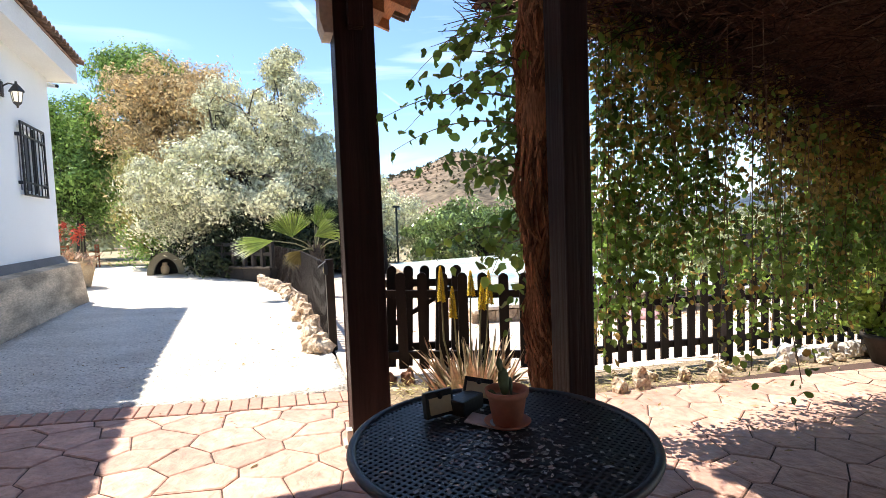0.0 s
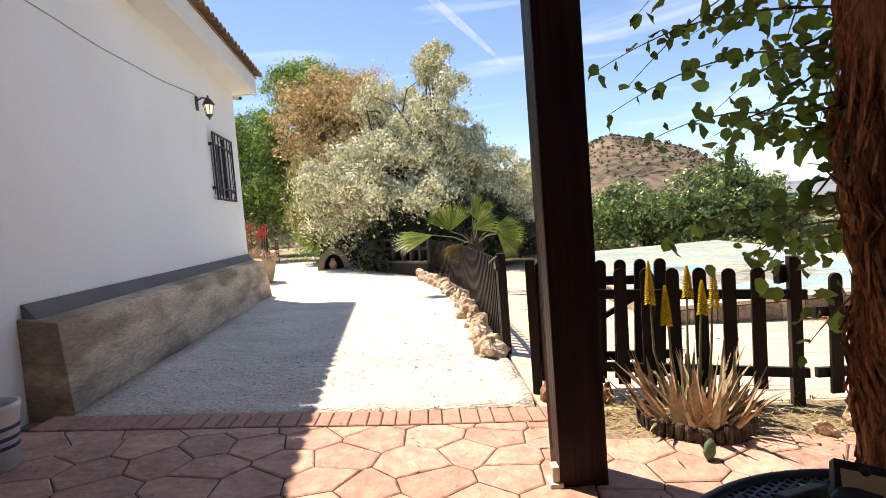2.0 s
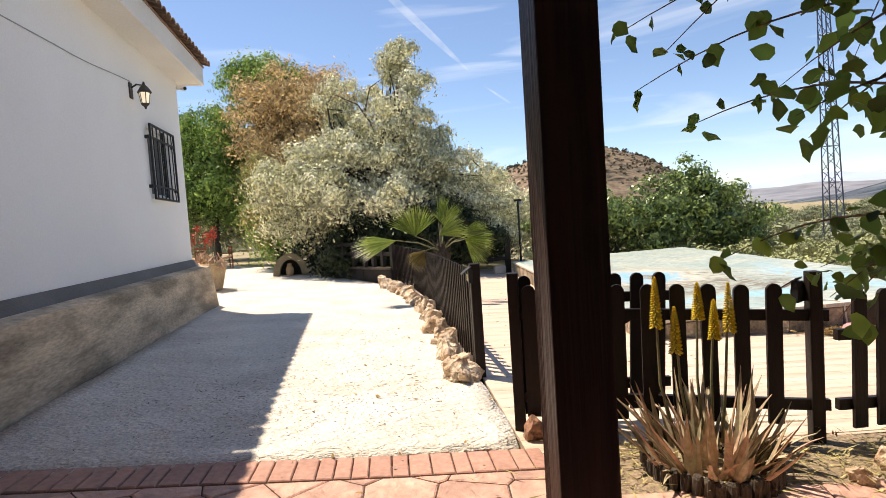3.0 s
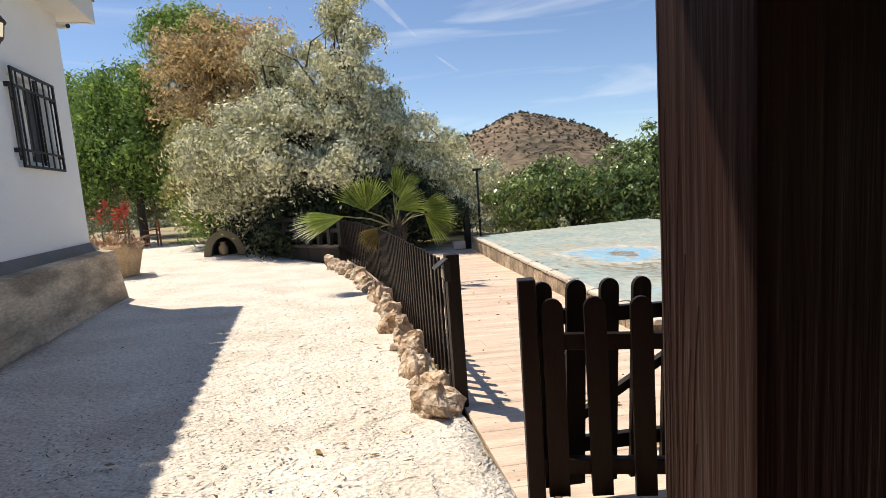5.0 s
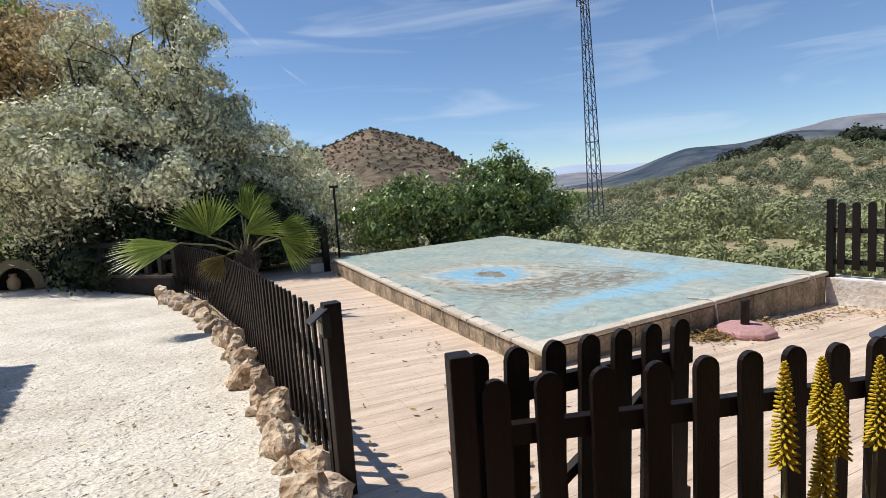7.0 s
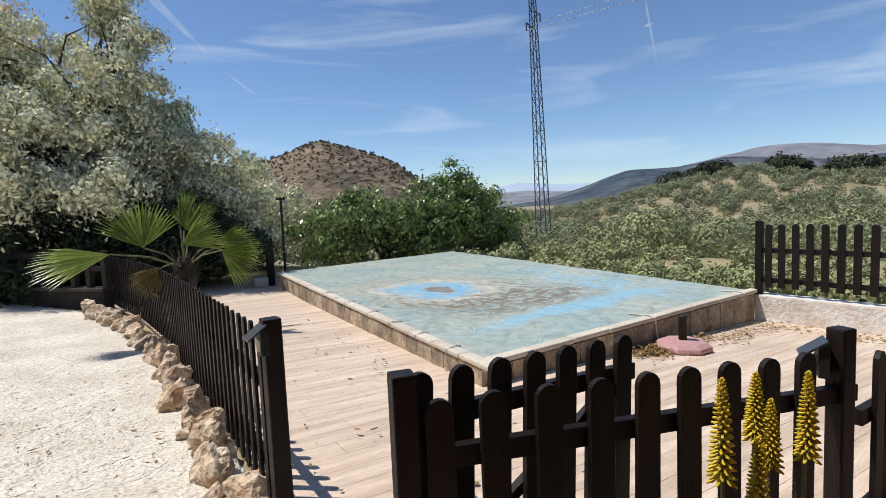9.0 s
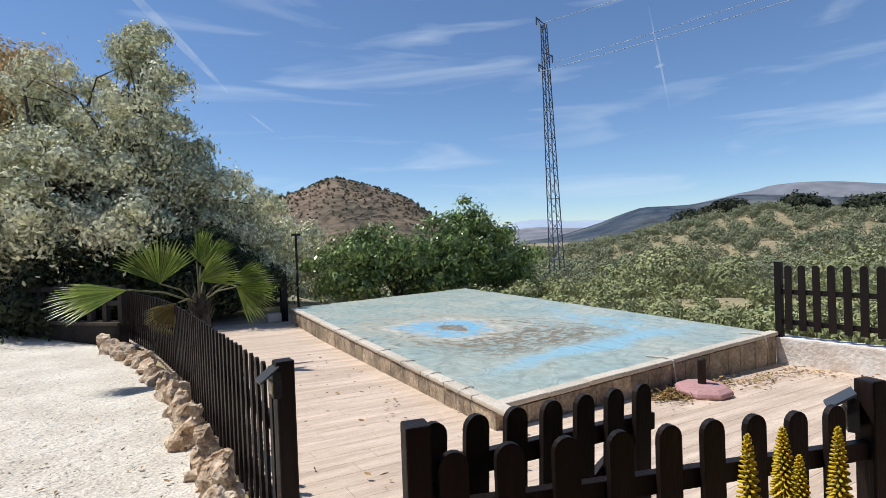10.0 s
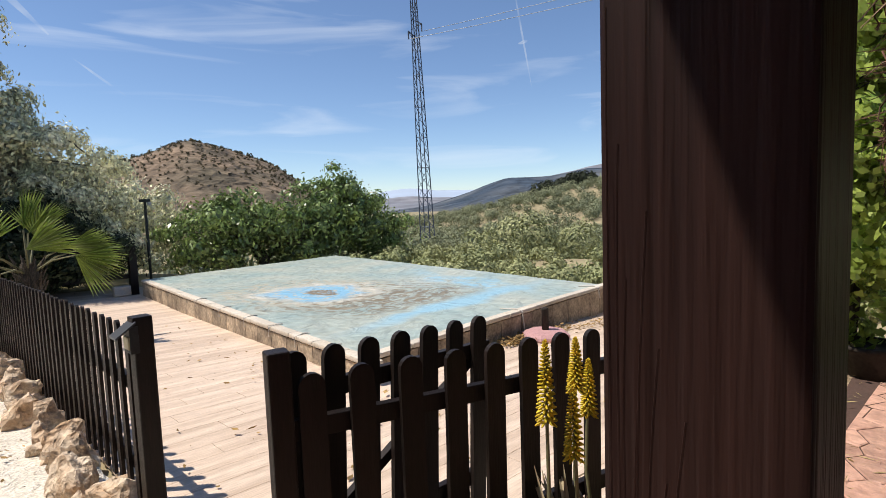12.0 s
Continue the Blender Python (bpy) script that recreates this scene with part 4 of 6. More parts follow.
def build_pool():
    root = thing("swimming_pool", (3.0, 7.13, gz(3.0, 7.13)), "raised stone-clad swimming pool under a winter cover", "swimming pool")
    o = root.matrix_world.translation
    n = 64
    verts = []
    for i in range(n + 1):
        for j in range(n + 1):
            u, v = j / n, i / n
            p = POOL[0].lerp(POOL[1], u).lerp(POOL[3].lerp(POOL[2], u), v)
            e = min(u, 1 - u, v, 1 - v)
            z = 0.015 - 0.045 * smoothstep(0.0, 0.25, e)
            z += 0.012 * noise.noise(Vector((p.x * 1.1, p.y * 1.1, 2))) + 0.006 * noise.noise(Vector((p.x * 5, p.y * 2.4, 5)))
            verts.append((p.x - o.x, p.y - o.y, z - o.z))
    faces = [(i * (n + 1) + j, i * (n + 1) + j + 1, (i + 1) * (n + 1) + j + 1, (i + 1) * (n + 1) + j) for i in range(n) for j in range(n)]
    part("cover", Shape().add(verts, faces), pool_cover_material(), root, "grey-green pool cover with blue patches and dry mud", True)
    core = Shape()
    inner = [(p - Vector((5.8, 11.6, 0))) * 0.985 + Vector((5.8, 11.6, 0)) for p in POOL]
    core.add([(p.x - o.x, p.y - o.y, z - o.z) for z in (-0.75, -0.06) for p in inner], [(0, 1, 2, 3), (4, 7, 6, 5), (0, 4, 5, 1), (1, 5, 6, 2), (2, 6, 7, 3), (3, 7, 4, 0)])
    wall = part("wall", core, M_clad, root)
    strip = Shape()
    for a, b in ((0, 1), (3, 0)):
        strip.tube([POOL[a] - o + Vector((0, 0, -0.035)), POOL[b] - o + Vector((0, 0, -0.035))], 0.012, 5)
    part("piping", strip, mat("teal_hem", (0.10, 0.20, 0.20), None, 3, 0.6, 0, 30, 0.05), root, "teal hem under the coping")
    for a, b in ((0, 1), (3, 0), (1, 2)):
        pa, pb = POOL[a], POOL[b]
        d = (pb - pa).normalized()
        out = Vector((d.y, -d.x, 0))
        length = (pb - pa).length
        k, x = 0, 0.02
        cop = Shape().box(0, 0.58, -0.05, 0.09, 0, 0.055).mesh("coping", M_coping, False, 0.018)
        while x < length - 0.2 and a != 1:
            part("coping", cop, None, root, m=Matrix.Translation(-o) @ Matrix.Translation(pa + d * x + Vector((0, 0, 0.0 + random.uniform(-0.003, 0.003)))) @ pose(0, 0, 0, 0, 0, math.degrees(math.atan2(d.y, d.x))) @ pose(0, -0.03, 0))
            x += 0.588
        x = 0.0
        while x < length and a != 1:
            w = random.uniform(0.24, 0.46)
            q = pa + d * x
            zb = gz(q.x, q.y) - 0.08
            part("cladding_stone", Shape().box(0.006, w - 0.006, -0.03, 0.05 + random.uniform(-0.008, 0.008), zb - o.z, -0.045 - o.z), M_clad, wall, "", False, 0.0,
                 Matrix.Translation((-o.x, -o.y, 0)) @ Matrix.Translation((q.x, q.y, 0)) @ pose(0, 0, 0, 0, 0, math.degrees(math.atan2(d.y, d.x))) @ pose(0, -0.03, 0))
            x += w
    # ties over the edge
    for t in (0.06, 0.14, 0.22, 0.31, 0.42, 0.55):
        q = POOL[0].lerp(POOL[3], t) - o
        part("tie", Shape().tube([(q.x + 0.10, q.y + 0.01, 0.022 - o.z), (q.x + 0.02, q.y, 0.038 - o.z), (q.x - 0.10, q.y, 0.015 - o.z), (q.x - 0.105, q.y - 0.01, -0.10 - o.z)], 0.008, 5), M_rope, root)
    for t, l in ((0.50, 0.25), (0.93, 0.16)):
        q = POOL[0].lerp(POOL[1], t) - o
        part("tie", Shape().tube([(q.x, q.y + 0.25, 0.02 - o.z), (q.x + 0.02, q.y, 0.04 - o.z), (q.x + 0.03, q.y - 0.10, 0.015 - o.z), (q.x + 0.06, q.y - 0.11, -l - o.z)], 0.010, 5), M_rope, root)


build_pool()

# whitewashed wall with its fence beyond the pool
ww = Shape()
ww.add([(x, y, z) for x, y in ((8.24, 7.24), (8.52, 7.24), (8.64, 4.2), (8.36, 4.2)) for z in (-0.8, -0.05)],
       [(0, 2, 3, 1), (2, 4, 5, 3), (4, 6, 7, 5), (6, 0, 1, 7), (1, 3, 5, 7), (0, 6, 4, 2)])
tagged(part("wall_low_white", ww, M_whitewash, None, "", False, 0.03), "low whitewashed masonry wall", "wall", kind="structure")
picket_fence("wall_fence", [(8.30, 7.20), (8.44, 4.25)], "black-stained picket fence on the low white wall", posts=(0.0, 1.6, 2.85), height=0.93, gap=0.12, pitch=0.178, ground=lambda x, y: -0.05)


def parasol_base():
    root = thing("parasol_base", (5.68, 6.80, gz(5.68, 6.80)), "mauve octagonal concrete parasol base with a pole stub", "parasol base")
    part("foot", Shape().lathe([(0.31, 0.0), (0.32, 0.03), (0.31, 0.06), (0.25, 0.095), (0.07, 0.11)], 8, turn=0.39), M_mauve, root, "", False, 0.008)
    part("tube", Shape().lathe([(0.045, 0.09), (0.045, 0.37), (0.05, 0.38), (0.03, 0.40)], 12), M_dark, root, "", True)


parasol_base()


def scatter(name, n, boxes, material, label, length, width, seed, category="leaf litter", lift=0.006):
    """Loose dry leaves on the ground."""
    rng = np.random.default_rng(seed)
    pts = []
    for cx, cy, rx, ry, share in boxes:
        k = int(n * share)
        q = rng.normal(size=(k, 2)) * (rx, ry) + (cx, cy)
        pts += [(x, y, gz(x, y) + lift + abs(rng.normal()) * 0.012) for x, y in q]
    me = leaves(name, pts, length, width, material, rng)
    v = np.zeros(len(me.vertices) * 3, dtype=np.float32)
    me.vertices.foreach_get("co", v)
    v = v.reshape(-1, 4, 3)
    mid = v.mean(1, keepdims=True)
    v[:, :, 2] = mid[:, :, 2] + (v[:, :, 2] - mid[:, :, 2]) * 0.3
    floor = np.array([gz(a, b) for a, b in mid[:, 0, :2]])[:, None]
    v[:, :, 2] = np.maximum(v[:, :, 2], floor + 0.004)
    me.vertices.foreach_set("co", v.ravel())
    tagged(new(name, me), label, category, kind="stuff")


scatter("leaf_litter", 1500, [(5.32, 6.92, 0.20, 0.10, 0.45), (5.95, 6.95, 0.28, 0.06, 0.2), (6.9, 6.8, 0.7, 0.12, 0.15), (1.9, 5.6, 0.8, 0.6, 0.03), (2.4, 8.6, 0.4, 2.0, 0.05), (7.9, 5.8, 0.12, 0.9, 0.12)], M_litter, "dry brown leaves blown against the pool", 0.07, 0.035, 11)
scatter("drive_litter", 260, [(0.15, 6.6, 0.35, 1.2, 0.35), (-0.6, 7.4, 0.8, 1.8, 0.35), (3.4, 2.9, 1.2, 0.5, 0.3)], M_litter, "scattered dry leaves and twigs on the drive", 0.06, 0.02, 12)
scatter("drive_grit", 2600, [(-0.6, 5.6, 0.6, 0.6, 0.35), (-1.6, 5.6, 0.5, 0.6, 0.15), (-0.5, 7.6, 0.5, 1.2, 0.3), (-1.2, 10.5, 0.7, 1.6, 0.2)], M_grit, "small dark grit and crumbs on the drive", 0.024, 0.013, 14, "grit")
scatter("bed_grass", 1500, [(2.6, 3.85, 0.8, 0.16, 0.6), (1.25, 4.2, 0.15, 0.12, 0.15), (4.4, 3.85, 1.3, 0.14, 0.25)], M_straw, "dry grass and straw on the flower bed", 0.11, 0.010, 13, "grass", 0.01)


# round perforated table with its things
TX, TY, TZ = 0.825, 1.315, 0.715


def garden_table():
    cx, cy = TX, TY
    z0 = gz(cx, cy)
    root = thing("garden_table", (cx, cy, z0), "round black perforated steel garden table", "table")
    h = TZ - z0
    r, p = 0.424, 0.0200
    verts, faces = [], []
    k = int(r / p) + 1
    ca, sa = math.cos(0.6), math.sin(0.6)
    for i in range(-k, k):
        for j in range(-k, k):
            cxx, cyy = (i + 0.5) * p, (j + 0.5) * p
            if math.hypot(cxx, cyy) > r:
                continue
            b = len(verts)
            for q in (p / 2, p * 0.34):
                verts += [(cxx + sx * q, cyy + sy * q) for sx, sy in ((-1, -1), (1, -1), (1, 1), (-1, 1))]
            faces += [(b + a, b + (a + 1) % 4, b + 4 + (a + 1) % 4, b + 4 + a) for a in range(4)]
    n = len(verts)
    v3 = [(ca * x - sa * y, sa * x + ca * y, h) for x, y in verts] + [(ca * x - sa * y, sa * x + ca * y, h - 0.003) for x, y in verts]
    allf = faces + [tuple(i + n for i in f[::-1]) for f in faces]
    me = bpy.data.meshes.new("tabletop")
    me.from_pydata(v3, [], allf)
    me.materials.append(M_table)
    part("tabletop", me, None, root)
    part("rim", Shape().tube([(0.437 * math.cos(a), 0.437 * math.sin(a), h - 0.004) for a in [2 * math.pi * q / 72 for q in range(73)]], 0.014, 8, False), M_table, root, "", True)
    part("skirt", Shape().lathe([(0.417, h - 0.033), (0.434, h - 0.01), (0.430, h - 0.01), (0.413, h - 0.033)], 64), M_table, root, "", True)
    for q in range(4):
        a = math.pi / 4 + q * math.pi / 2
        c, s = math.cos(a), math.sin(a)
        part("leg", Shape().tube([(d * c, d * s, z) for d, z in ((0.38, h - 0.01), (0.33, h * 0.75), (0.20, h * 0.45), (0.24, h * 0.2), (0.40, 0.012))], 0.013, 7), M_table, root, "", True)
    part("stretcher", Shape().tube([(0.2 * math.cos(a), 0.2 * math.sin(a), h * 0.45) for a in [2 * math.pi * q / 32 for q in range(33)]], 0.009, 6, False), M_table, root, "", True)


garden_table()


def boxed_light(m):
    root = thing("solar_wall_light", m, "black solar wall light with cream panel lying on the table", "solar lamp", "lights on the table")
    part("housing", Shape().prism([(-0.062, 0.0), (0.062, 0.0), (0.058, 0.095), (-0.058, 0.095)], -0.012, 0.020), M_blackplastic, root, "", False, 0.005)
    part("panel", Shape().box(-0.047, 0.047, -0.016, -0.011, 0.012, 0.072), M_cream, root, "cream panel")
    part("sensor", Shape().lathe([(0.011, 0.0), (0.011, 0.006), (0.006, 0.010)], 12).mesh("sensor", M_blackplastic), None, root, "", m=pose(0, -0.012, 0.075, 90))


boxed_light(pose(TX - 0.119, TY + 0.212, TZ + 0.006, -12, 0, 14) @ Matrix.Scale(0.88, 4))
boxed_light(pose(TX + 0.028, TY + 0.262, TZ + 0.018, -42, 10, -22) @ Matrix.Scale(0.88, 4))
tagged(part("grey_box", Shape().box(-0.06, 0.06, -0.035, 0.035, 0, 0.05), M_blackplastic, None, "", False, 0.006, pose(TX - 0.022, TY + 0.236, TZ + 0.003, 0, 0, 35)), "small dark plastic box on the table", "box")
tagged(part("leaflet", Shape().box(-0.06, 0.06, -0.04, 0.04, 0, 0.004), M_flake, None, "", False, 0.0, pose(TX + 0.0, TY + 0.11, TZ + 0.006, 0, 6, -40)), "crumpled pale leaflet under the plant pot", "paper")


def cactus_pot():
    root = thing("potted_cactus", Matrix.Translation((TX + 0.058, TY + 0.075, TZ + 0.002)) @ Matrix.Scale(0.74, 4), "terracotta pot with a small prickly pear on a saucer", "potted plant")
    part("saucer", Shape().lathe([(0.075, 0.0), (0.10, 0.018), (0.095, 0.02), (0.07, 0.006)], 28), M_terracotta, root, "", True)
    part("pot", Shape().lathe([(0.062, 0.010), (0.082, 0.125), (0.090, 0.128), (0.094, 0.152), (0.085, 0.154), (0.078, 0.128), (0.075, 0.120), (0.01, 0.118)], 28), M_terracotta, root, "", True)
    part("soil", Shape().lathe([(0.076, 0.116), (0.04, 0.126), (0.005, 0.128)], 20), M_soil, root)
    rng = np.random.default_rng(2)
    for dx, dz, w, h, tilt, turn in ((-0.005, 0.118, 0.032, 0.13, -8, 20), (0.02, 0.118, 0.025, 0.08, 25, 70), (-0.018, 0.225, 0.022, 0.075, -28, 35), (-0.045, 0.118, 0.020, 0.05, -55, -30)):
        part("pad", Shape().lathe([(0.25 * w, 0), (0.7 * w, 0.2 * h), (w, 0.6 * h), (0.8 * w, 0.87 * h), (0.2 * w, h)], 12, squash=0.35), M_cactus, root, "", True, m=pose(dx, 0, dz, 0, tilt, turn))


cactus_pot()
# Table debris, with sky glints also put in as pale flakes.
rng0 = np.random.default_rng(21)
fl = rng0.normal(size=(800, 2)) * (0.184, 0.157) + (TX - 0.044, TY - 0.122)
fl = [(x, y, TZ + 0.005) for x, y in fl if math.hypot(x - TX, y - TY) < 0.40]
fm = leaves("crumbs", fl, 0.017, 0.010, M_flake, rng0, vary=0.7)
vv = np.zeros(len(fm.vertices) * 3, dtype=np.float32)
fm.vertices.foreach_get("co", vv)
vv = vv.reshape(-1, 3)
vv[:, 2] = TZ + 0.003 + np.abs(vv[:, 2] - TZ - 0.005) * 0.2
fm.vertices.foreach_set("co", vv.ravel())
tagged(new("crumbs", fm), "pale dry petals, dust and painted-in sky glints on the table", "debris", kind="stuff")


def bucket():
    x, y = -2.55, 3.63
    root = thing("paint_bucket", (x, y, gz(x, y)), "white plastic paint bucket with dark blue printed bands", "bucket")
    part("body", Shape().lathe([(0.125, 0.0), (0.15, 0.34), (0.158, 0.345), (0.158, 0.375), (0.146, 0.375), (0.14, 0.34), (0.115, 0.02), (0.01, 0.015)], 28), M_bucket, root, "", True)
    for z in (0.12, 0.17, 0.23):
        r = 0.126 + 0.0735 * z
        part("band", Shape().lathe([(r, z), (r + 0.002, z + 0.022), (r - 0.002, z + 0.022), (r - 0.004, z)], 28), M_label, root, "dark blue printed band")


bucket()


# climbing vine, brushwood canopy and hanging leaves
def vine():
    rng = np.random.default_rng(31)
    x, y = 1.46, 2.19
    root = thing("climbing_vine", (x, y, gz(x, y)), "old climbing vine with shaggy reddish bark and heart-shaped leaves", "vine")
    o = root.matrix_world.translation
    line = [(0.03 * math.sin(2.2 * t) + 0.02 * math.sin(7 * t), 0.03 * math.cos(3 * t), 3.0 * t) for t in [k / 24 for k in range(25)]]
    trunk = part("trunk", Shape().tube(line, [0.088 + 0.014 * math.sin(k * 1.3) + 0.010 * math.sin(k * 0.55) for k in range(25)], 12), M_vinebark, root, "", True)
    bark = Shape()
    for k in range(760):
        a, z, ln = rng.uniform(0, 2 * math.pi), rng.uniform(0, 2.6), rng.uniform(0.12, 0.45)
        pts = []
        for t in (0, 0.33, 0.66, 1.0):
            zz = z + ln * t
            i = min(23, int(zz / 3.0 * 24))
            rr = 0.098 + 0.016 * math.sin(3 * zz + a) + 0.014 * math.sin(9 * zz) + 0.012 * math.sin(21 * zz + 2 * a) + 0.05 * rng.uniform() ** 2 * (abs(t - 0.5) + 0.15)
            aa = a + 1.1 * t * math.sin(k)
            pts.append((line[i][0] + rr * math.cos(aa), line[i][1] + rr * math.sin(aa), zz))
        bark.tube(pts, [0.006, 0.009, 0.007, 0.002], 4, False)
    part("bark", bark, M_vinebark, trunk)
    shoots, pts, shoot_tips = Shape(), [], []
    starts = [(rng.uniform(0, 0.15), rng.uniform(0.0, 0.15), z) for z in np.linspace(1.22, 2.6, 26)]
    for k, s in enumerate(starts):
        ln = rng.uniform(0.25, 0.75)
        d = Vector((rng.normal(-0.35, 0.35), rng.normal(0.55, 0.3), rng.normal(0.1, 0.35))).normalized()
        q = [Vector(s) + d * ln * t + Vector((0, 0, -0.30 * ln * t * t)) for t in [i / 6 for i in range(7)]]
        shoots.tube(q, [0.006, 0.005, 0.005, 0.004, 0.003, 0.002, 0.001], 4, False)
        for t in rng.uniform(0.15, 1.0, int(13 + 26 * ln)):
            p = Vector(s) + d * ln * t + Vector((0, 0, -0.30 * ln * t * t))
            pts.append(p + Vector(rng.normal(size=3) * 0.05))
    # long free shoots that reach towards the porch post
    for z, dx, dy, rise in ((2.02, -0.62, 0.72, 0.02), (1.90, -0.56, 0.75, -0.05), (2.25, -0.50, 0.65, -0.30), (1.62, -0.40, 0.65, 0.10), (1.35, -0.36, 0.60, -0.08), (2.45, -0.45, 0.6, -0.2)):
        q = [Vector((0, 0.05, z)) + Vector((dx * t, dy * t, rise * t + 0.10 * math.sin(3 * t))) for t in [i / 9 for i in range(10)]]
        shoots.tube(q, [0.005 - 0.0004 * i for i in range(10)], 4, False)
        for t in np.linspace(0.2, 1.0, 17):
            i = min(8, int(t * 9))
            pts.append(q[i].lerp(q[i + 1], t * 9 - i if i < 8 else 1) + Vector(rng.normal(size=3) * 0.018))
    tagged(part("vine_wood", shoots, M_twig, root), kind="stuff")
    part("foliage", leaves("foliage", pts, 0.062, 0.044, M_vine, rng, droop=0.9, broad=True), None, root)


vine()


def canopy_z(x, y):
    return 2.62 - 0.235 * max(0, x - 2.2) + 0.16 * max(0.0, 2.4 - y) * 0.25 + 0.05 * noise.noise(Vector((x * 2, y * 2, 7)))


def edge_y(x):
    return 3.12 + 0.05 * (x - 1.5)


def brush_canopy():
    rng = np.random.default_rng(41)
    root = thing("brushwood_canopy", (1.5, -3.4, 2.4), "dark dry brushwood canopy with loose twigs over the patio", "canopy")
    o = root.matrix_world.translation
    n = 40
    verts = []
    for i in range(n + 1):
        for j in range(n + 1):
            x = 1.5 + 4.5 * j / n
            y = -3.45 + (edge_y(x) + 3.45) * i / n
            verts.append(Vector((x, y, canopy_z(x, y) + 0.10)) - o)
    faces = [(i * (n + 1) + j, i * (n + 1) + j + 1, (i + 1) * (n + 1) + j + 1, (i + 1) * (n + 1) + j) for i in range(n) for j in range(n)]
    top = Shape().add(verts, faces)
    k = len(verts)
    top.add([v + Vector((0, 0, 0.12)) for v in verts], faces)
    part("mat", top, M_brush, root)
    twigs = Shape()
    for q in range(7500):
        x = 1.5 + 4.5 * rng.uniform() ** 1.1
        y = edge_y(x) - 4.2 * rng.uniform() ** 1.2 + 0.06 * rng.normal()
        a, ln = rng.uniform(0, 2 * math.pi), rng.uniform(0.10, 0.38)
        z = canopy_z(x, y) + 0.06 - abs(rng.normal()) * 0.06
        p0 = Vector((x, y, z)) - o
        p1 = p0 + Vector((math.cos(a) * ln, math.sin(a) * ln, rng.normal() * 0.07 - 0.03))
        mid = p0.lerp(p1, 0.5) + Vector(rng.normal(size=3) * 0.02)
        if q % 32 == 0:
            part("loose_twig", Shape().tube([p0, mid, p1], [0.006, 0.005, 0.002], 4, False), M_twig, root)
        else:
            twigs.tube([p0, mid, p1], [0.005, 0.004, 0.002], 3, False)
    for q in range(2600):
        x = 2.6 + 3.4 * rng.uniform() ** 0.7
        y = edge_y(x) - 0.05 + 0.07 * rng.normal()
        p0 = Vector((x, y, canopy_z(x, y) + 0.1 - (0.15 + 0.13 * (x - 2.6)) * rng.uniform() ** 0.8)) - o
        a, ln = rng.uniform(0, 2 * math.pi), rng.uniform(0.10, 0.30)
        p1 = p0 + Vector((math.cos(a) * ln * 0.7, math.sin(a) * ln * 0.25, -ln * rng.uniform(0.1, 0.9)))
        twigs.tube([p0, p0.lerp(p1, 0.5) + Vector(rng.normal(size=3) * 0.025), p1], [0.006, 0.005, 0.002], 3, False)
    tagged(part("brushwood", twigs, M_brush, root), kind="stuff")
    for k in range(5):
        x = 2.2 + 0.85 * k
        part("pole", Shape().tube([Vector((x, -3.4, canopy_z(x, -3.4) + 0.12)) - o, Vector((x, edge_y(x) - 0.1, canopy_z(x, 3) + 0.14)) - o], 0.05, 8), M_wood, root, "", True)
    part("edge_pole", Shape().tube([Vector((1.45, edge_y(1.45) - 0.08, 2.78)) - o, Vector((4, edge_y(4) - 0.1, 2.36)) - o, Vector((5.95, edge_y(5.9) - 0.1, 1.90)) - o], 0.05, 8), M_wood, root, "", True)


brush_canopy()
post("canopy_post", 5.95, 6.09, 2.2, 2.34, 1.86, "dark timber post at the canopy's far corner", M_wood)


def leaf_curtain():
    rng = np.random.default_rng(43)
    root = thing("hanging_vine", (3, 3.3, 2.3), "curtain of hanging vine leaves under the canopy's edge", "vine")
    o = root.matrix_world.translation
    stems, green, old = Shape(), [], []
    for k in range(150):
        x = 2.22 + 3.75 * rng.uniform()
        y = edge_y(x) + rng.normal(-0.30, 0.06)
        top = canopy_z(x, 3.0) + 0.12
        low = 0.42 + 0.45 * abs(rng.normal()) + 0.20 * math.sin(x * 2.6)
        if k % 50 == 0:
            x, y, low = rng.uniform(2.4, 3.1), rng.uniform(2.0, 2.6), rng.uniform(0.25, 0.7)
            top = canopy_z(x, y) + 0.05
        low = min(low, 1.7)
        p0 = Vector((x, y, top))
        sway = Vector((rng.normal() * 0.12, rng.normal() * 0.08, 0))
        q = [p0 + sway * t * t - Vector((0, 0, (top - low) * t)) for t in [i / 8 for i in range(9)]]
        stems.tube([v - o for v in q], 0.003, 3, False)
        for t in rng.uniform(0.0 if k % 50 else 0.6, 1.0, int((66 if k % 50 else 22) * (top - low)) + 5):
            i = min(7, int(t * 8))
            p = q[i].lerp(q[i + 1], t * 8 - i) + Vector(rng.normal(size=3) * 0.06) - o
            (old if rng.uniform() < ((0.60 + 0.14 * (x - 3)) if t < 0.55 else 0.20) else green).append(p)
    tagged(part("vine_wood", stems, M_twig, root), kind="stuff")
    part("green_foliage", leaves("green_foliage", green, 0.050, 0.036, M_vine, rng, droop=0.9, broad=True), None, root)
    part("brown_foliage", leaves("brown_foliage", old, 0.046, 0.030, M_vineold, rng, droop=0.9, broad=True), None, root, "brownish older leaves")


leaf_curtain()


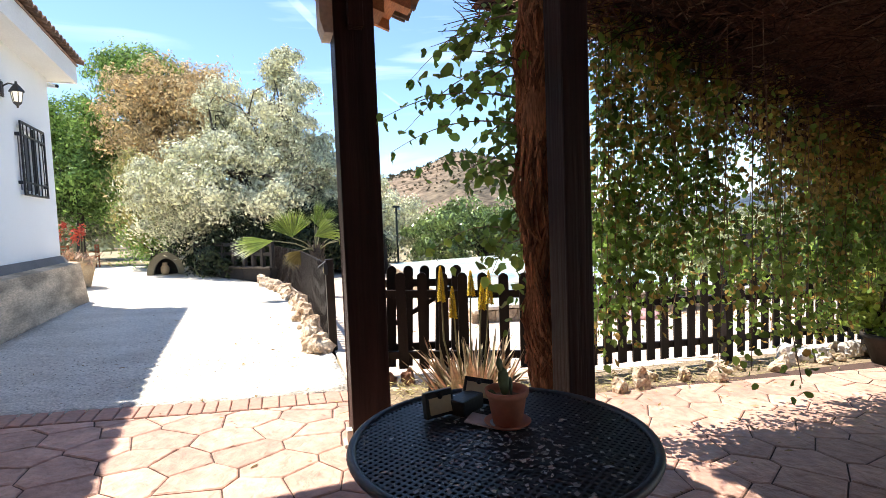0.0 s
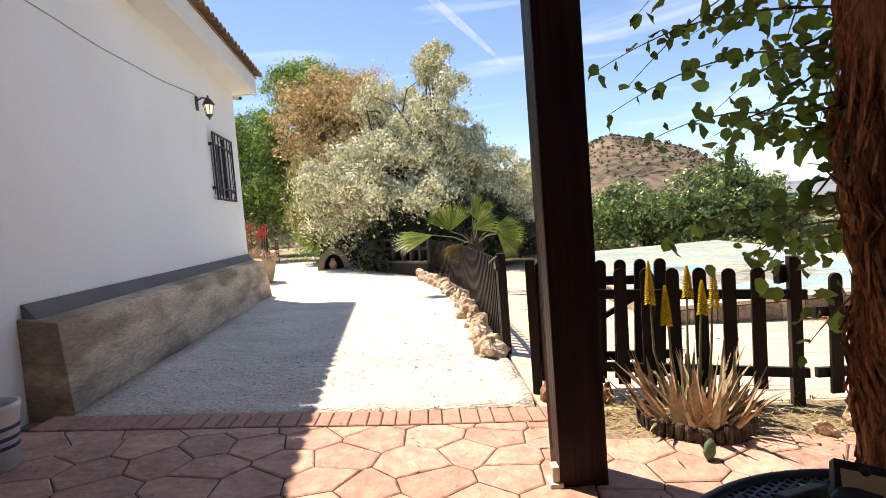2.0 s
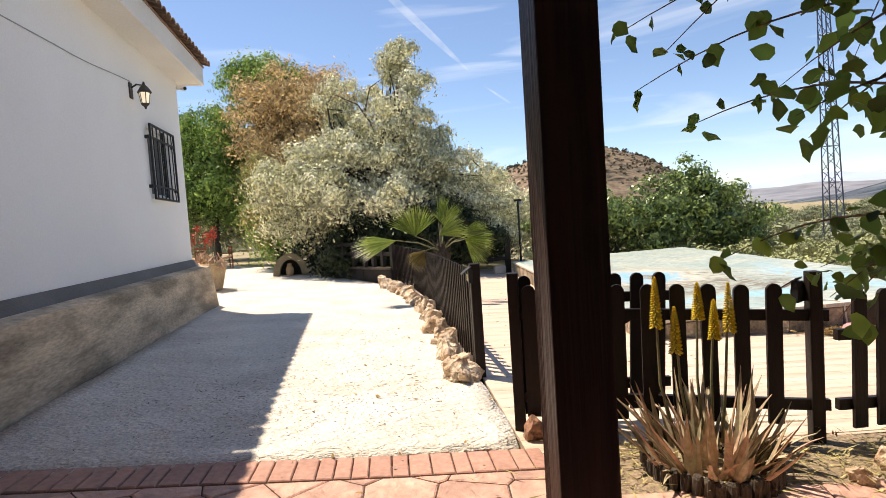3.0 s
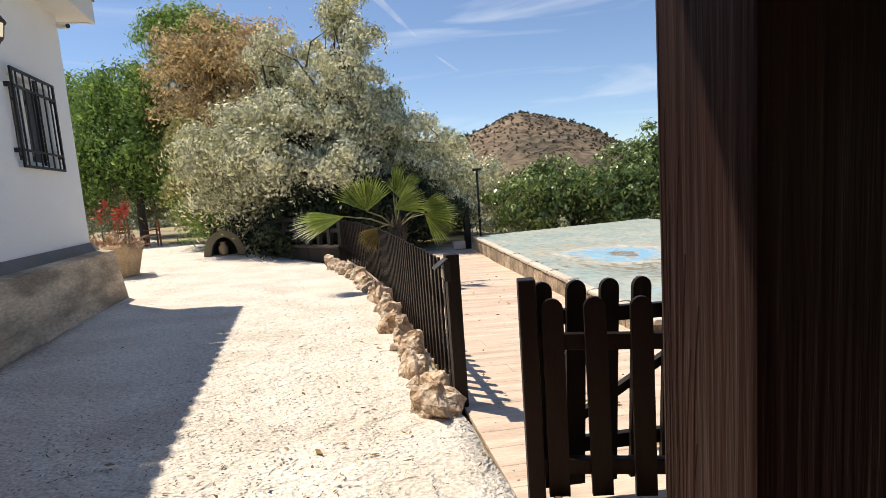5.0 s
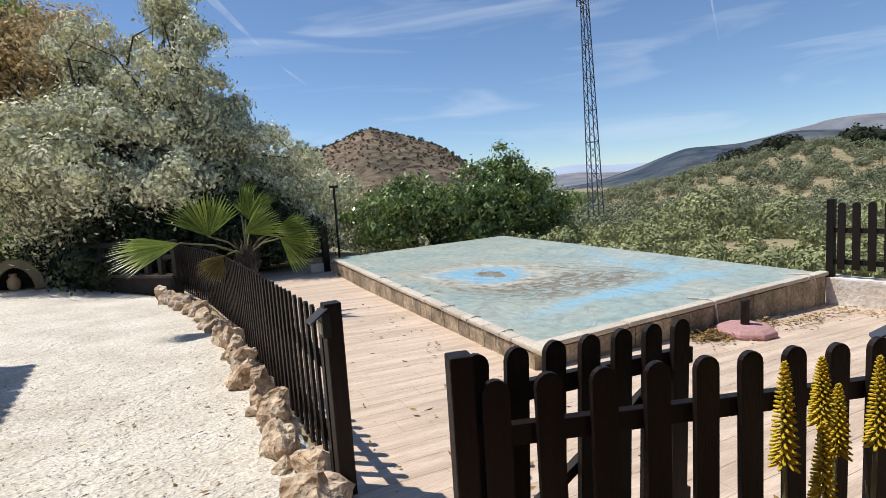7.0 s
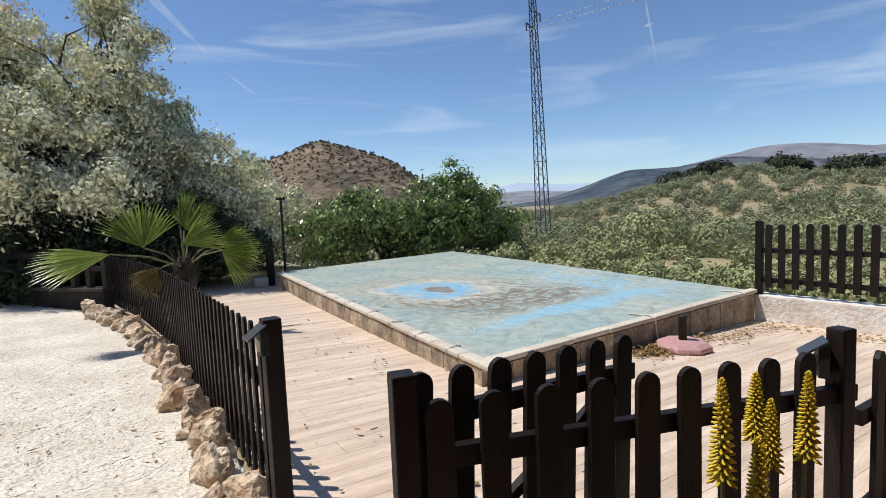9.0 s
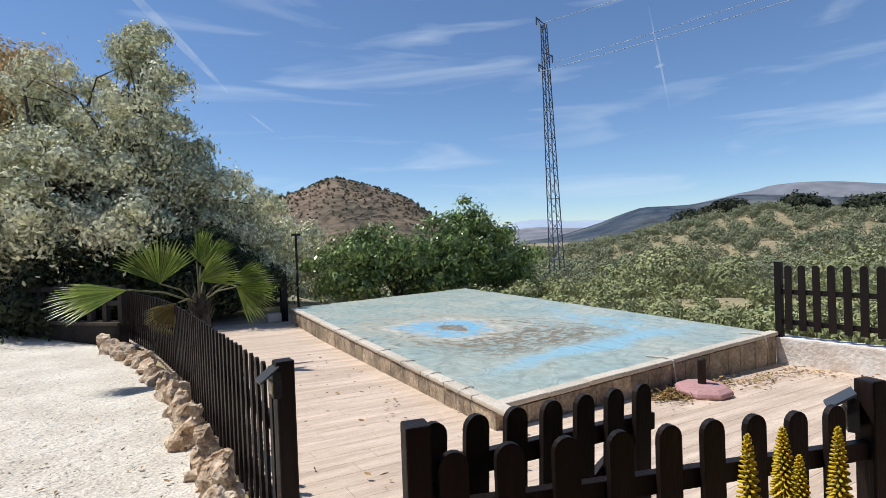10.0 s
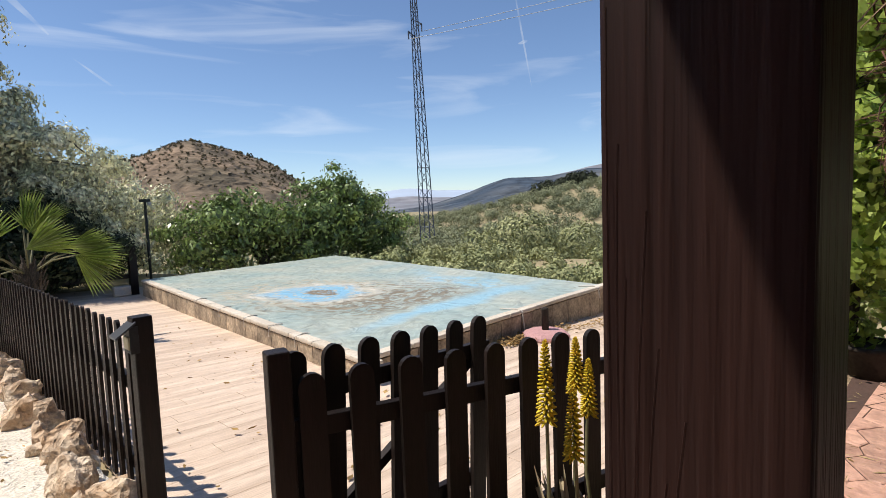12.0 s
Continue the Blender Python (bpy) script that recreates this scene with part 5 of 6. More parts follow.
# aloe in its ring of half-round stakes
def blade(shape, base, direction, length, width, curl, rng):
    """A tapering, channelled leaf that arches over."""
    d = Vector(direction).normalized()
    side = d.cross(Vector((0, 0, 1)))
    side = side.normalized() if side.length > 0.01 else Vector((1, 0, 0))
    up = side.cross(d)
    rows, n = [], 6
    for i in range(n):
        t = i / (n - 1)
        c = Vector(base) + d * length * t + Vector((0, 0, -curl * length * t * t)) - up * 0.05 * length * t
        w = width * (1 - t) ** 0.8 * 0.5 + 0.0008
        rows += [c - side * w + up * w * 0.5, c, c + side * w + up * w * 0.5]
    faces = []
    for i in range(n - 1):
        for j in range(2):
            faces.append((3 * i + j, 3 * i + j + 1, 3 * i + j + 4, 3 * i + j + 3))
    under = [p - up * 0.010 * (1 - (k // 3) / n) for k, p in enumerate(rows)]
    m = len(rows)
    shape.add(rows + under, faces + [tuple(m + q for q in f[::-1]) for f in faces])


def aloe():
    rng = np.random.default_rng(51)
    cx, cy = 1.72, 3.93
    root = thing("flowering_aloe", (cx, cy, gz(cx, cy)), "clump of reddish aloe with tall yellow flower spikes", "aloe")
    for k in range(135):
        a, r = rng.uniform(0, 2 * math.pi), 0.30 * math.sqrt(rng.uniform())
        out = 0.25 + 1.0 * r / 0.30 + 0.25 * rng.normal()
        s = Shape()
        blade(s, (r * math.cos(a), r * math.sin(a), 0.02), (out * math.cos(a) * 0.45 + 0.22 * rng.normal(), out * math.sin(a) * 0.45 + 0.22 * rng.normal(), 1.0), rng.uniform(0.20, 0.52), rng.uniform(0.034, 0.060), rng.uniform(-0.12, 0.30) * out, rng)
        part("leaf", s, M_aloe if rng.uniform() < 0.60 else M_dryaloe, root)
    flowers = ((-0.20, 0.16, 1.07, 0.28, 0.01), (-0.10, 0.10, 0.90, 0.25, -0.01), (0.09, 0.21, 1.01, 0.20, 0.01), (0.19, 0.21, 0.90, 0.22, 0.01), (0.22, 0.115, 1.01, 0.27, 0.01))
    for dx, dy, top, ln, lean in flowers:
        st = part("flower_stalk", Shape().tube([(dx * 0.6, dy * 0.6, 0.1), (dx * 0.9, dy, 0.45), (dx + lean, dy, top - ln * 0.2), (dx + lean * 1.2, dy, top)], [0.009, 0.008, 0.006, 0.003], 6), M_stalk, root, "", True)
        fl = Shape()
        for k in range(150):
            t = k / 149
            z = top - ln + ln * t
            a = k * 2.4
            rr = 0.037 * (1 - t) ** 0.6 + 0.004
            bl = 0.040 * (1 - 0.6 * t)
            p = Vector((dx + lean * 1.1, dy, z))
            q = p + Vector((math.cos(a) * rr, math.sin(a) * rr, (-0.5 + 1.1 * t) * bl))
            fl.tube([p.lerp(q, 0.25), p.lerp(q, 0.7), q], [0.0035, 0.0062 * (1 - 0.5 * t), 0.0025], 5)
        part("flower", fl, M_yellow, st, "dense yellow flower spike")
    ring = thing("plant_ring", (cx, cy, gz(cx, cy)), "low ring of dark half-round wooden stakes round the aloe", "garden edging")
    st = Shape().lathe([(0.028, -0.06), (0.028, 0.085), (0.020, 0.10)], 8).mesh("stake", M_bark)
    for k in range(38):
        a = 2 * math.pi * k / 38
        part("stake", st, None, ring, m=pose(0.335 * math.cos(a), 0.335 * math.sin(a), random.uniform(-0.015, 0.01), random.uniform(-4, 4), random.uniform(-4, 4), 0))


aloe()
tagged(part("green_shoot", Shape().lathe([(0.02, 0), (0.05, 0.04), (0.045, 0.09), (0.01, 0.12)], 12, squash=0.5), M_cactus, None, "", True, 0, pose(1.52, 3.40, gz(1.52, 3.4), 0, 10, 30)), "small prickly pear pad at the paving's edge", "cactus")


# fan palm behind the fence
def fan_palm():
    rng = np.random.default_rng(61)
    cx, cy = 1.05, 11.35
    root = thing("fan_palm", (cx, cy, gz(cx, cy) + 0.10), "young fan palm with green fronds and dry tips", "palm")
    tr = Shape().lathe([(0.16, -0.25), (0.15, 0.3), (0.13, 0.7), (0.08, 1.0)], 12)
    for k in range(60):
        a, z = rng.uniform(0, 6.28), rng.uniform(0.1, 1.0)
        tr.tube([(0.13 * math.cos(a), 0.13 * math.sin(a), z), (0.19 * math.cos(a), 0.19 * math.sin(a), z + 0.12)], [0.02, 0.006], 4)
    part("trunk", tr, M_bark, root)
    fronds = ((-0.50, -0.35, 1.02, -0.12, 1.0, 0.70, 56, 0.5), (-0.86, -0.40, 0.97, -1.0, -0.08, 0.85, 34, 1.3), (-0.05, -0.35, 1.02, 0.9, 0.45, 0.60, 38, 0.6), (0.40, -0.10, 1.02, 1.0, 0.0, 0.52, 40, 0.5),
              (0.05, 0.15, 1.20, 0.7, 0.7, 0.62, 12, 0.4), (0.00, 0.10, 1.25, 0.25, 1.0, 0.62, 13, 0.4), (0.45, -0.25, 0.90, 0.8, -0.4, 0.60, 46, -0.3), (0.15, 0.30, 1.15, 0.1, 1.0, 0.52, 42, 0.0),
              (0.60, 0.25, 0.95, 0.95, 0.15, 0.52, 36, 0.4), (-0.30, -0.35, 0.75, -0.7, -0.6, 0.45, 40, 0.6))
    for k, (hx, hy, hz, fx, fz, size, half, tilt) in enumerate(fronds):
        base, hub = Vector((0, 0, 0.85)), Vector((hx, hy, hz + 0.17))
        d = Vector((fx, 0.25 * hy, fz)).normalized()
        fr = part("frond", Shape().tube([base, base.lerp(hub, 0.5) + Vector((0, 0, 0.06)), hub], [0.018, 0.013, 0.010], 5), M_stalk, root)
        face = Vector((-0.15 + 0.4 * hx, -0.80, tilt))
        side = face.cross(d).normalized()
        up = d.cross(side).normalized()
        fan = Shape()
        n = max(9, half // 2)
        for i in range(n):
            a = radians(-half + 2 * half * i / (n - 1))
            rd = d * math.cos(a) + side * math.sin(a)
            nx = -d * math.sin(a) + side * math.cos(a)
            ln = size * (0.82 + 0.18 * math.cos(a)) * rng.uniform(0.93, 1.05)
            fold = up * (0.014 if i % 2 else -0.014)
            droop = Vector((0, 0, -0.10 * ln)) + up * (0.12 * ln * (a / 1.5) ** 2 * rng.uniform(0.7, 1.3))
            w = ln * math.sin(radians(half / (n - 1))) * 1.02
            a0, m0, e0 = hub, hub + rd * ln * 0.62 + droop * 0.3, hub + rd * ln + droop
            wm = w * 0.62
            fan.add([a0, m0 - nx * wm - fold, m0 + fold * 1.5, m0 + nx * wm - fold, hub + rd * ln * 0.86 + droop * 0.7 + nx * wm * 0.35, hub + rd * ln * 0.86 + droop * 0.7 - nx * wm * 0.35],
                    [(0, 1, 2), (0, 2, 3), (1, 5, 4, 2), (2, 4, 3)])
            fan.add([hub + rd * ln * 0.86 + droop * 0.7 + nx * wm * 0.35, hub + rd * ln * 0.86 + droop * 0.7 - nx * wm * 0.35, e0], [(0, 1, 2)])
        part("fan", fan, M_palm if k != 9 else M_palmtip, fr)


fan_palm()

# trees round the drive
tree("silver_tree", (0.0, 18.6, -0.17), [
    ((-0.4, -0.3, 3.6), (1.9, 1.7, 1.9), 92, 88, 0.225, M_silver),
    ((0.5, 0, 4.9), (1.45, 1.5, 2.4), 84, 84, 0.20, M_silver),
    ((-1.8, -0.3, 2.9), (2.3, 2.0, 1.4), 118, 88, 0.225, M_silver),
    ((1.9, 0.1, 2.7), (1.6, 1.6, 1.5), 92, 88, 0.215, M_silver),
    ((-0.1, -0.8, 2.3), (2.7, 1.6, 0.9), 80, 88, 0.225, M_silver),
    ((2.9, 0.2, 1.9), (1.3, 1.4, 1.4), 75, 88, 0.21, M_silver),
    ((-2.1, -1.3, 2.6), (1.9, 1.2, 0.8), 52, 88, 0.22, M_silver),
    ((1.2, -0.2, 3.6), (1.3, 1.2, 1.3), 62, 88, 0.215, M_silver),
    ((-1.2, 0.3, 5.6), (0.7, 0.7, 0.9), 22, 80, 0.2, M_silver),
    # next two lobes: shade under the crown put into the leaf colour
    ((-0.4, -1.5, 0.9), (1.7, 0.9, 0.95), 130, 88, 0.215, M_shadeleaf),
    ((1.6, -1.0, 1.0), (2.0, 1.2, 1.1), 140, 88, 0.215, M_shadeleaf),
    ((0.7, 0, 6.9), (0.45, 0.45, 0.7), 22, 80, 0.17, M_silver)], (2.6, 0.19), "large silver-leaved tree spreading down to the ground", (0.118, 0.055), 71, 4)
tree("yellowing_tree", (-3.9, 20.6, -0.17), [((0.2, -0.6, 2.7), (1.1, 1.0, 1.2), 70, 70, 0.25, M_yellowleaf), ((0.0, -0.4, 1.5), (1.0, 1.0, 1.0), 55, 70, 0.25, M_green)], (1.6, 0.09), "yellowing shrub-like tree beside the silver tree", (0.14, 0.06), 72, 2)
tree("brown_tree", (-3.8, 24.0, -0.17), [
    ((0.2, 0, 5.9), (2.8, 2.2, 2.4), 245, 62, 0.30, M_brownleaf),
    ((0.8, 0.2, 7.3), (1.9, 1.5, 1.0), 95, 60, 0.26, M_brownleaf),
    ((-1.0, 1.6, 7.9), (2.2, 1.5, 1.4), 120, 60, 0.30, M_green)], (3.5, 0.18), "tall tree with dry brown foliage", (0.16, 0.065), 73, 2)
tree("green_tree", (-7.6, 25.6, -0.17), [
    ((0.2, 0, 4.0), (2.1, 2.0, 1.7), 190, 62, 0.30, M_green),
    ((-1.8, 0.3, 3.6), (1.8, 1.6, 1.9), 140, 62, 0.30, M_green),
    ((0.2, 0, 6.0), (1.7, 1.6, 1.4), 110, 60, 0.30, M_green)], (2.8, 0.15), "green broad-leaved tree with a dark trunk", (0.155, 0.075), 74, 1)
tree("olive_tree", (-10.8, 27.5, -0.17), [((0, 0, 3.2), (2.4, 2.2, 2.0), 200, 60, 0.3, M_silver), ((1.0, 0.3, 5.4), (2.2, 2.0, 2.0), 150, 60, 0.3, M_green)], (2.0, 0.2), "grey-green tree at the end of the drive", (0.17, 0.07), 75, 2)
tree("olive_tree", (-6.2, 33, -0.17), [((0, 0, 3.6), (4.2, 2.2, 2.4), 280, 50, 0.4, M_olive), ((-5, 1, 3.4), (3.5, 2.2, 2.4), 200, 50, 0.4, M_olive)], (2.0, 0.2), "grey-green trees closing the far end", (0.22, 0.09), 76, 3)
tree("silver_tree", (4.4, 21.5, -0.9), [((0, 0, 2.2), (2.2, 1.6, 1.4), 150, 58, 0.28, M_silver), ((-1.5, 1, 2.4), (2.2, 1.6, 1.8), 120, 58, 0.28, M_silver)], (1.4, 0.1), "grey-leaved bush behind the pool", (0.14, 0.066), 77, 3)
tree("fig_tree", (8.0, 18.9, -0.7), [
    ((-1.3, 0, 1.5), (1.6, 1.0, 1.05), 115, 46, 0.22, M_fig),
    ((0.9, 0, 1.55), (1.7, 1.2, 1.1), 110, 46, 0.22, M_fig),
    ((2.9, 0.1, 2.0), (1.5, 1.1, 1.35), 120, 46, 0.22, M_fig),
    ((4.4, 0.2, 1.4), (1.9, 1.1, 1.1), 100, 46, 0.22, M_fig)], (1.0, 0.09), "dense broad-leaved fig bushes behind the pool", (0.155, 0.072), 78, 6)
tree("fig_tree", (10.9, 19.3, -0.7), [((0, 0, 2.6), (0.8, 0.7, 0.75), 26, 34, 0.2, M_fig), ((0.5, 0, 3.0), (0.5, 0.5, 0.5), 12, 26, 0.2, M_fig)], (1.8, 0.07), "taller fig shoots above the hedge", (0.16, 0.075), 79, 2)
tree("climbing_shrub", (6.5, 3.78, -0.22), [((0, 0, 1.1), (0.7, 0.25, 1.0), 80, 40, 0.12, M_climber), ((0, 0, 2.3), (0.7, 0.28, 1.0), 80, 40, 0.12, M_climber), ((0.1, 0, 3.3), (0.65, 0.3, 0.7), 50, 40, 0.12, M_climber)], (2.6, 0.03), "bright green climber growing up beside the fence", (0.095, 0.068), 80, 3, "climber")
pt = thing("planter", (6.30, 3.56, gz(6.30, 3.56)), "brown round planter under the climber", "planter")
part("pot", Shape().lathe([(0.20, 0), (0.28, 0.26), (0.30, 0.27), (0.30, 0.31), (0.26, 0.31), (0.25, 0.27), (0.02, 0.26)], 24), M_dark, pt, "", True)

# raised dark timber bed and rails at the drive's far edge
bed = thing("raised_bed", (-0.1, 14.6, gz(-0.1, 14.6)), "dark timber raised bed with a rail along the drive", "raised bed")
for k, (a, b) in enumerate((((0.12, 14.6), (-0.62, 15.45)), ((-0.62, 15.45), (-1.55, 16.75)), ((-1.55, 16.75), (-2.15, 17.7)))):
    va, vb = Vector((a[0], a[1], 0)), Vector((b[0], b[1], 0))
    d = (vb - va).normalized()
    mm = Matrix.Translation((0.1, -14.6, 0)) @ pose(va.x, va.y, 0, 0, 0, math.degrees(math.atan2(d.y, d.x)))
    ln = (vb - va).length
    part("sleeper", Shape().box(0, ln, -0.12, 0.08, -0.1, 0.36), M_dark, bed, "", False, 0.015, mm)
    part("cap", Shape().box(0, ln, -0.14, 0.12, 0.36, 0.42), M_bark, bed, "", False, 0.012, mm)
    for z in (0.72, 0.98):
        part("rail", Shape().box(0, ln, -0.02, 0.03, z, z + 0.09), M_dark, bed, "", False, 0.008, mm)
    for q in range(4):
        part("post", Shape().box(ln * q / 3 - 0.05, ln * q / 3 + 0.05, -0.05, 0.05, 0.36, 1.1), M_dark, bed, "", False, 0.006, mm)
rail = thing("pool_rail", (3.60, 16.65, gz(3.6, 16.65)), "dark timber post and rails at the pool's far corner", "fence")
part("post", Shape().box(-0.08, 0.08, -0.08, 0.08, -0.1, 1.13), M_fence, rail, "", False, 0.01)
for z in (0.38, 0.98):
    part("rail", Shape().box(-3.3, -0.08, -0.03, 0.03, z, z + 0.10), M_fence, rail, "", False, 0.008)
part("post", Shape().box(-3.4, -3.26, -0.06, 0.06, -0.1, 1.0), M_fence, rail, "", False, 0.01)
blk = tagged(part("stone_block", Shape().box(-0.17, 0.17, -0.1, 0.1, 0, 0.22), M_coping, None, "", False, 0.02, pose(3.3, 16.5, gz(3.3, 16.5))), "pale stone block by the pool corner", "stone block")
lp = thing("garden_lamp_post", (4.36, 18.0, gz(4.36, 18.0)), "thin dark garden lamp post behind the pool", "lamp post")
part("pole", Shape().tube([(0, 0, -0.2), (0, 0, 2.2)], 0.035, 8), M_pole, lp, "", True)
part("head", Shape().box(-0.12, 0.12, -0.06, 0.06, 2.2, 2.27), M_pole, lp, "", False, 0.01)
part("lamp", Shape().lathe([(0.05, 2.11), (0.06, 2.2)], 8, (0.1, 0, 0)), M_flake, lp)

# undergrowth, mostly in the leaf colour darkened for shade
tree("undergrowth", (-0.9, 18.3, -0.17), [((0, 0, 0.9), (1.7, 0.8, 0.9), 110, 60, 0.2, M_shadeleaf), ((1.6, -0.6, 0.8), (1.4, 1.2, 0.8), 90, 60, 0.2, M_shadeleaf), ((-0.6, 0.2, 1.6), (1.6, 0.7, 0.8), 70, 60, 0.22, M_silver)], (0.6, 0.05), "dense undergrowth with shade-dark leaves behind the raised bed", (0.11, 0.055), 81, 5, "bush")
tree("undergrowth", (0.75, 17.0, -0.17), [((0, 0, 0.7), (1.3, 0.9, 0.75), 110, 60, 0.2, M_shadeleaf), ((-1.0, 1.0, 0.8), (1.0, 0.6, 0.8), 70, 60, 0.2, M_shadeleaf), ((0.2, 0.6, 1.3), (1.3, 0.7, 0.5), 70, 60, 0.2, M_shadeleaf)], (0.5, 0.04), "shrubs with shade-dark leaves filling the raised bed", (0.12, 0.06), 83, 5, "bush")
tree("undergrowth", (2.3, 18.8, -0.2), [((0, 0, 0.8), (1.5, 0.9, 0.9), 100, 60, 0.2, M_shadeleaf)], (0.6, 0.05), "dense undergrowth below the silver tree", (0.14, 0.07), 82, 4, "bush")

# small domed shelter under the silver tree
dome = thing("domed_shelter", pose(-2.93, 17.2, gz(-2.93, 17.2), 0, 0, 8) @ Matrix.Scale(0.82, 4), "small tan domed garden shelter with a dark arched mouth", "garden shelter")
ds = Shape()
arcs = []
for i in range(9):
    y = 0.0 + 0.14 * i
    s = 1.0 - 0.25 * (i / 8) ** 2
    arcs.append([(0.62 * s * math.cos(a), y, 0.82 * s * math.sin(a) + 0.02) for a in [math.pi * k / 14 for k in range(15)]])
ds.add([p for r in arcs for p in r], [(i * 15 + j, i * 15 + j + 1, (i + 1) * 15 + j + 1, (i + 1) * 15 + j) for i in range(8) for j in range(14)])
mouth = [(0.40 * math.cos(a), 0.62 * math.sin(a)) for a in [math.pi * k / 12 for k in range(13)]]
outer = [(0.62 * math.cos(a), 0.82 * math.sin(a) + 0.02) for a in [math.pi * k / 12 for k in range(13)]]
ds.add([(x, 0, z) for x, z in outer] + [(x, 0, z) for x, z in mouth], [(i, i + 1, i + 14, i + 13) for i in range(12)])
ds.add([(x, 0, z) for x, z in mouth] + [(x * 0.95, 0.5, z * 0.95) for x, z in mouth], [(i, i + 1, i + 14, i + 13) for i in range(12)])
part("dome", ds, M_tan, dome, "", True)
part("back", Shape().prism([(x * 0.96, z * 0.96) for x, z in mouth], 0.5, 0.55), M_dark, dome)
jar = tagged(part("clay_jar", Shape().lathe([(0.07, 0), (0.12, 0.10), (0.12, 0.23), (0.06, 0.31), (0.075, 0.36), (0.04, 0.37)], 16), M_planter, None, "", True, 0, pose(-2.98, 17.36, gz(-2.98, 17.36))), "pale clay jar inside the domed shelter", "jar")

# planter, pots and chairs past the house corner
pl = thing("stone_planter", Matrix.Translation((-4.35, 14.1, gz(-4.35, 14.1))) @ Matrix.Scale(1.18, 4), "buff stone planter with trailing leaves and coral flowers", "planter")
part("trough", Shape().lathe([(0.33, 0), (0.44, 0.45), (0.47, 0.50), (0.42, 0.55), (0.38, 0.50), (0.02, 0.48)], 8), M_planter, pl, "", False, 0.01)
rngp = np.random.default_rng(91)
for k in range(6):
    x, y, h = rngp.uniform(-0.25, 0.25), rngp.uniform(-0.2, 0.2), rngp.uniform(0.95, 1.25)
    st = part("flower_stem", Shape().tube([(x, y, 0.48), (x * 1.1, y, h)], 0.010, 5), M_stalk, pl)
    tagged(part("flower", leaves("flower", rngp.normal(size=(40, 3)) * (0.03, 0.03, 0.06) + (x * 1.1, y, h), 0.07, 0.03, M_redflower, rngp), None, st), "coral flower head", kind="stuff")
part("foliage", leaves("foliage", rngp.normal(size=(260, 3)) * (0.25, 0.22, 0.05) + (0, 0, 0.55), 0.16, 0.04, M_dryaloe, rngp, up=0.6), None, pl)


def garden_chair(x, y, turn):
    root = thing("garden_chair", pose(x, y, gz(x, y), 0, 0, turn), "faded orange wooden garden chair under the trees", "chair", "chairs under the trees")
    for sx in (-0.22, 0.22):
        for sy, h in ((-0.2, 0.45), (0.2, 0.92)):
            part("leg", Shape().box(sx - 0.025, sx + 0.025, sy - 0.025, sy + 0.025, 0, h), M_orange, root, "", False, 0.004)
        part("armrest", Shape().box(sx - 0.03, sx + 0.03, -0.24, 0.22, 0.62, 0.65), M_orange, root)
    part("seat", Shape().box(-0.25, 0.25, -0.24, 0.22, 0.42, 0.46), M_orange, root, "", False, 0.006)
    for z in (0.58, 0.72, 0.85):
        part("slat", Shape().box(-0.22, 0.22, 0.19, 0.21, z, z + 0.08), M_orange, root)


garden_chair(-7.5, 23.2, 30)
garden_chair(-6.8, 24.0, -60)


# olive groves, shrubs and oaks on the slopes: joined, too many to count
def grove(name, label, category, n, place, size, per, leaf, material, seed, squash=0.8):
    rng = np.random.default_rng(seed)
    allp, allo = [], []
    while n > 0:
        az, r = place(rng)
        x, y, z, kind = land(az, r)
        s = size * rng.uniform(0.7, 1.25)
        d = rng.normal(size=(per, 3))
        d /= np.linalg.norm(d, axis=1)[:, None]
        lob = 1 + 0.28 * np.sin(d[:, 0] * 4 + rng.uniform(0, 6)) * np.cos(d[:, 1] * 5 + rng.uniform(0, 6))
        p = d * (s * rng.uniform(0.72, 1.0, per) * lob)[:, None] * (1, 1, squash)
        p[:, 2] += s * squash * 0.85
        allp.append(p + (x, y, z))
        allo.append(d)
        n -= 1
    me = leaves(name, np.concatenate(allp), leaf, leaf * 0.62, material, rng, out=np.concatenate(allo))
    tagged(new(name, me), label, category, kind="stuff")


def near_bank(g):
    az = g.uniform(31, 100)
    a = radians(az)
    edge = min(8.9 / max(0.05, math.sin(a)), 13.4 / max(0.02, math.cos(a)))
    return az, edge + 0.9 + 7.5 * g.uniform()


grove("olive_grove", "grey-green olive trees covering the slope", "olive grove", 1250, lambda g: (g.uniform(34, 88), 55 + 165 * g.uniform() ** 0.62), 1.75, 330, 0.38, M_olive, 101)
grove("valley_trees", "mixed trees in the valley below the hill", "trees", 260, lambda g: (g.uniform(-30, 40), g.uniform(60, 300)), 2.6, 120, 0.95, M_olive, 102)
grove("shrubs", "yellow-green shrubs on the bank behind the pool", "shrubs", 150, lambda g: (g.uniform(37, 92), 21 + 22 * g.uniform()), 1.15, 1100, 0.12, M_bushy, 103, 0.85)
grove("bank_scrub", "low scrub close behind the pool wall", "shrubs", 210, near_bank, 0.42, 340, 0.10, M_bushy, 108, 0.8)
grove("olive_bushes", "grey-green olive bushes on the bank", "shrubs", 120, lambda g: (g.uniform(30, 95), 30 + 28 * g.uniform()), 1.8, 800, 0.20, M_olive, 107, 0.8)
grove("oak_trees", "dark evergreen oaks along the ridge", "oak trees", 26, lambda g: (float(g.choice([58, 59.5, 61, 60.2, 66.3, 67, 70, 71.5, 73])) + g.normal() * 0.5, 190 + 14 * g.uniform()), 3.6, 420, 1.1, M_oak, 104, 0.75)
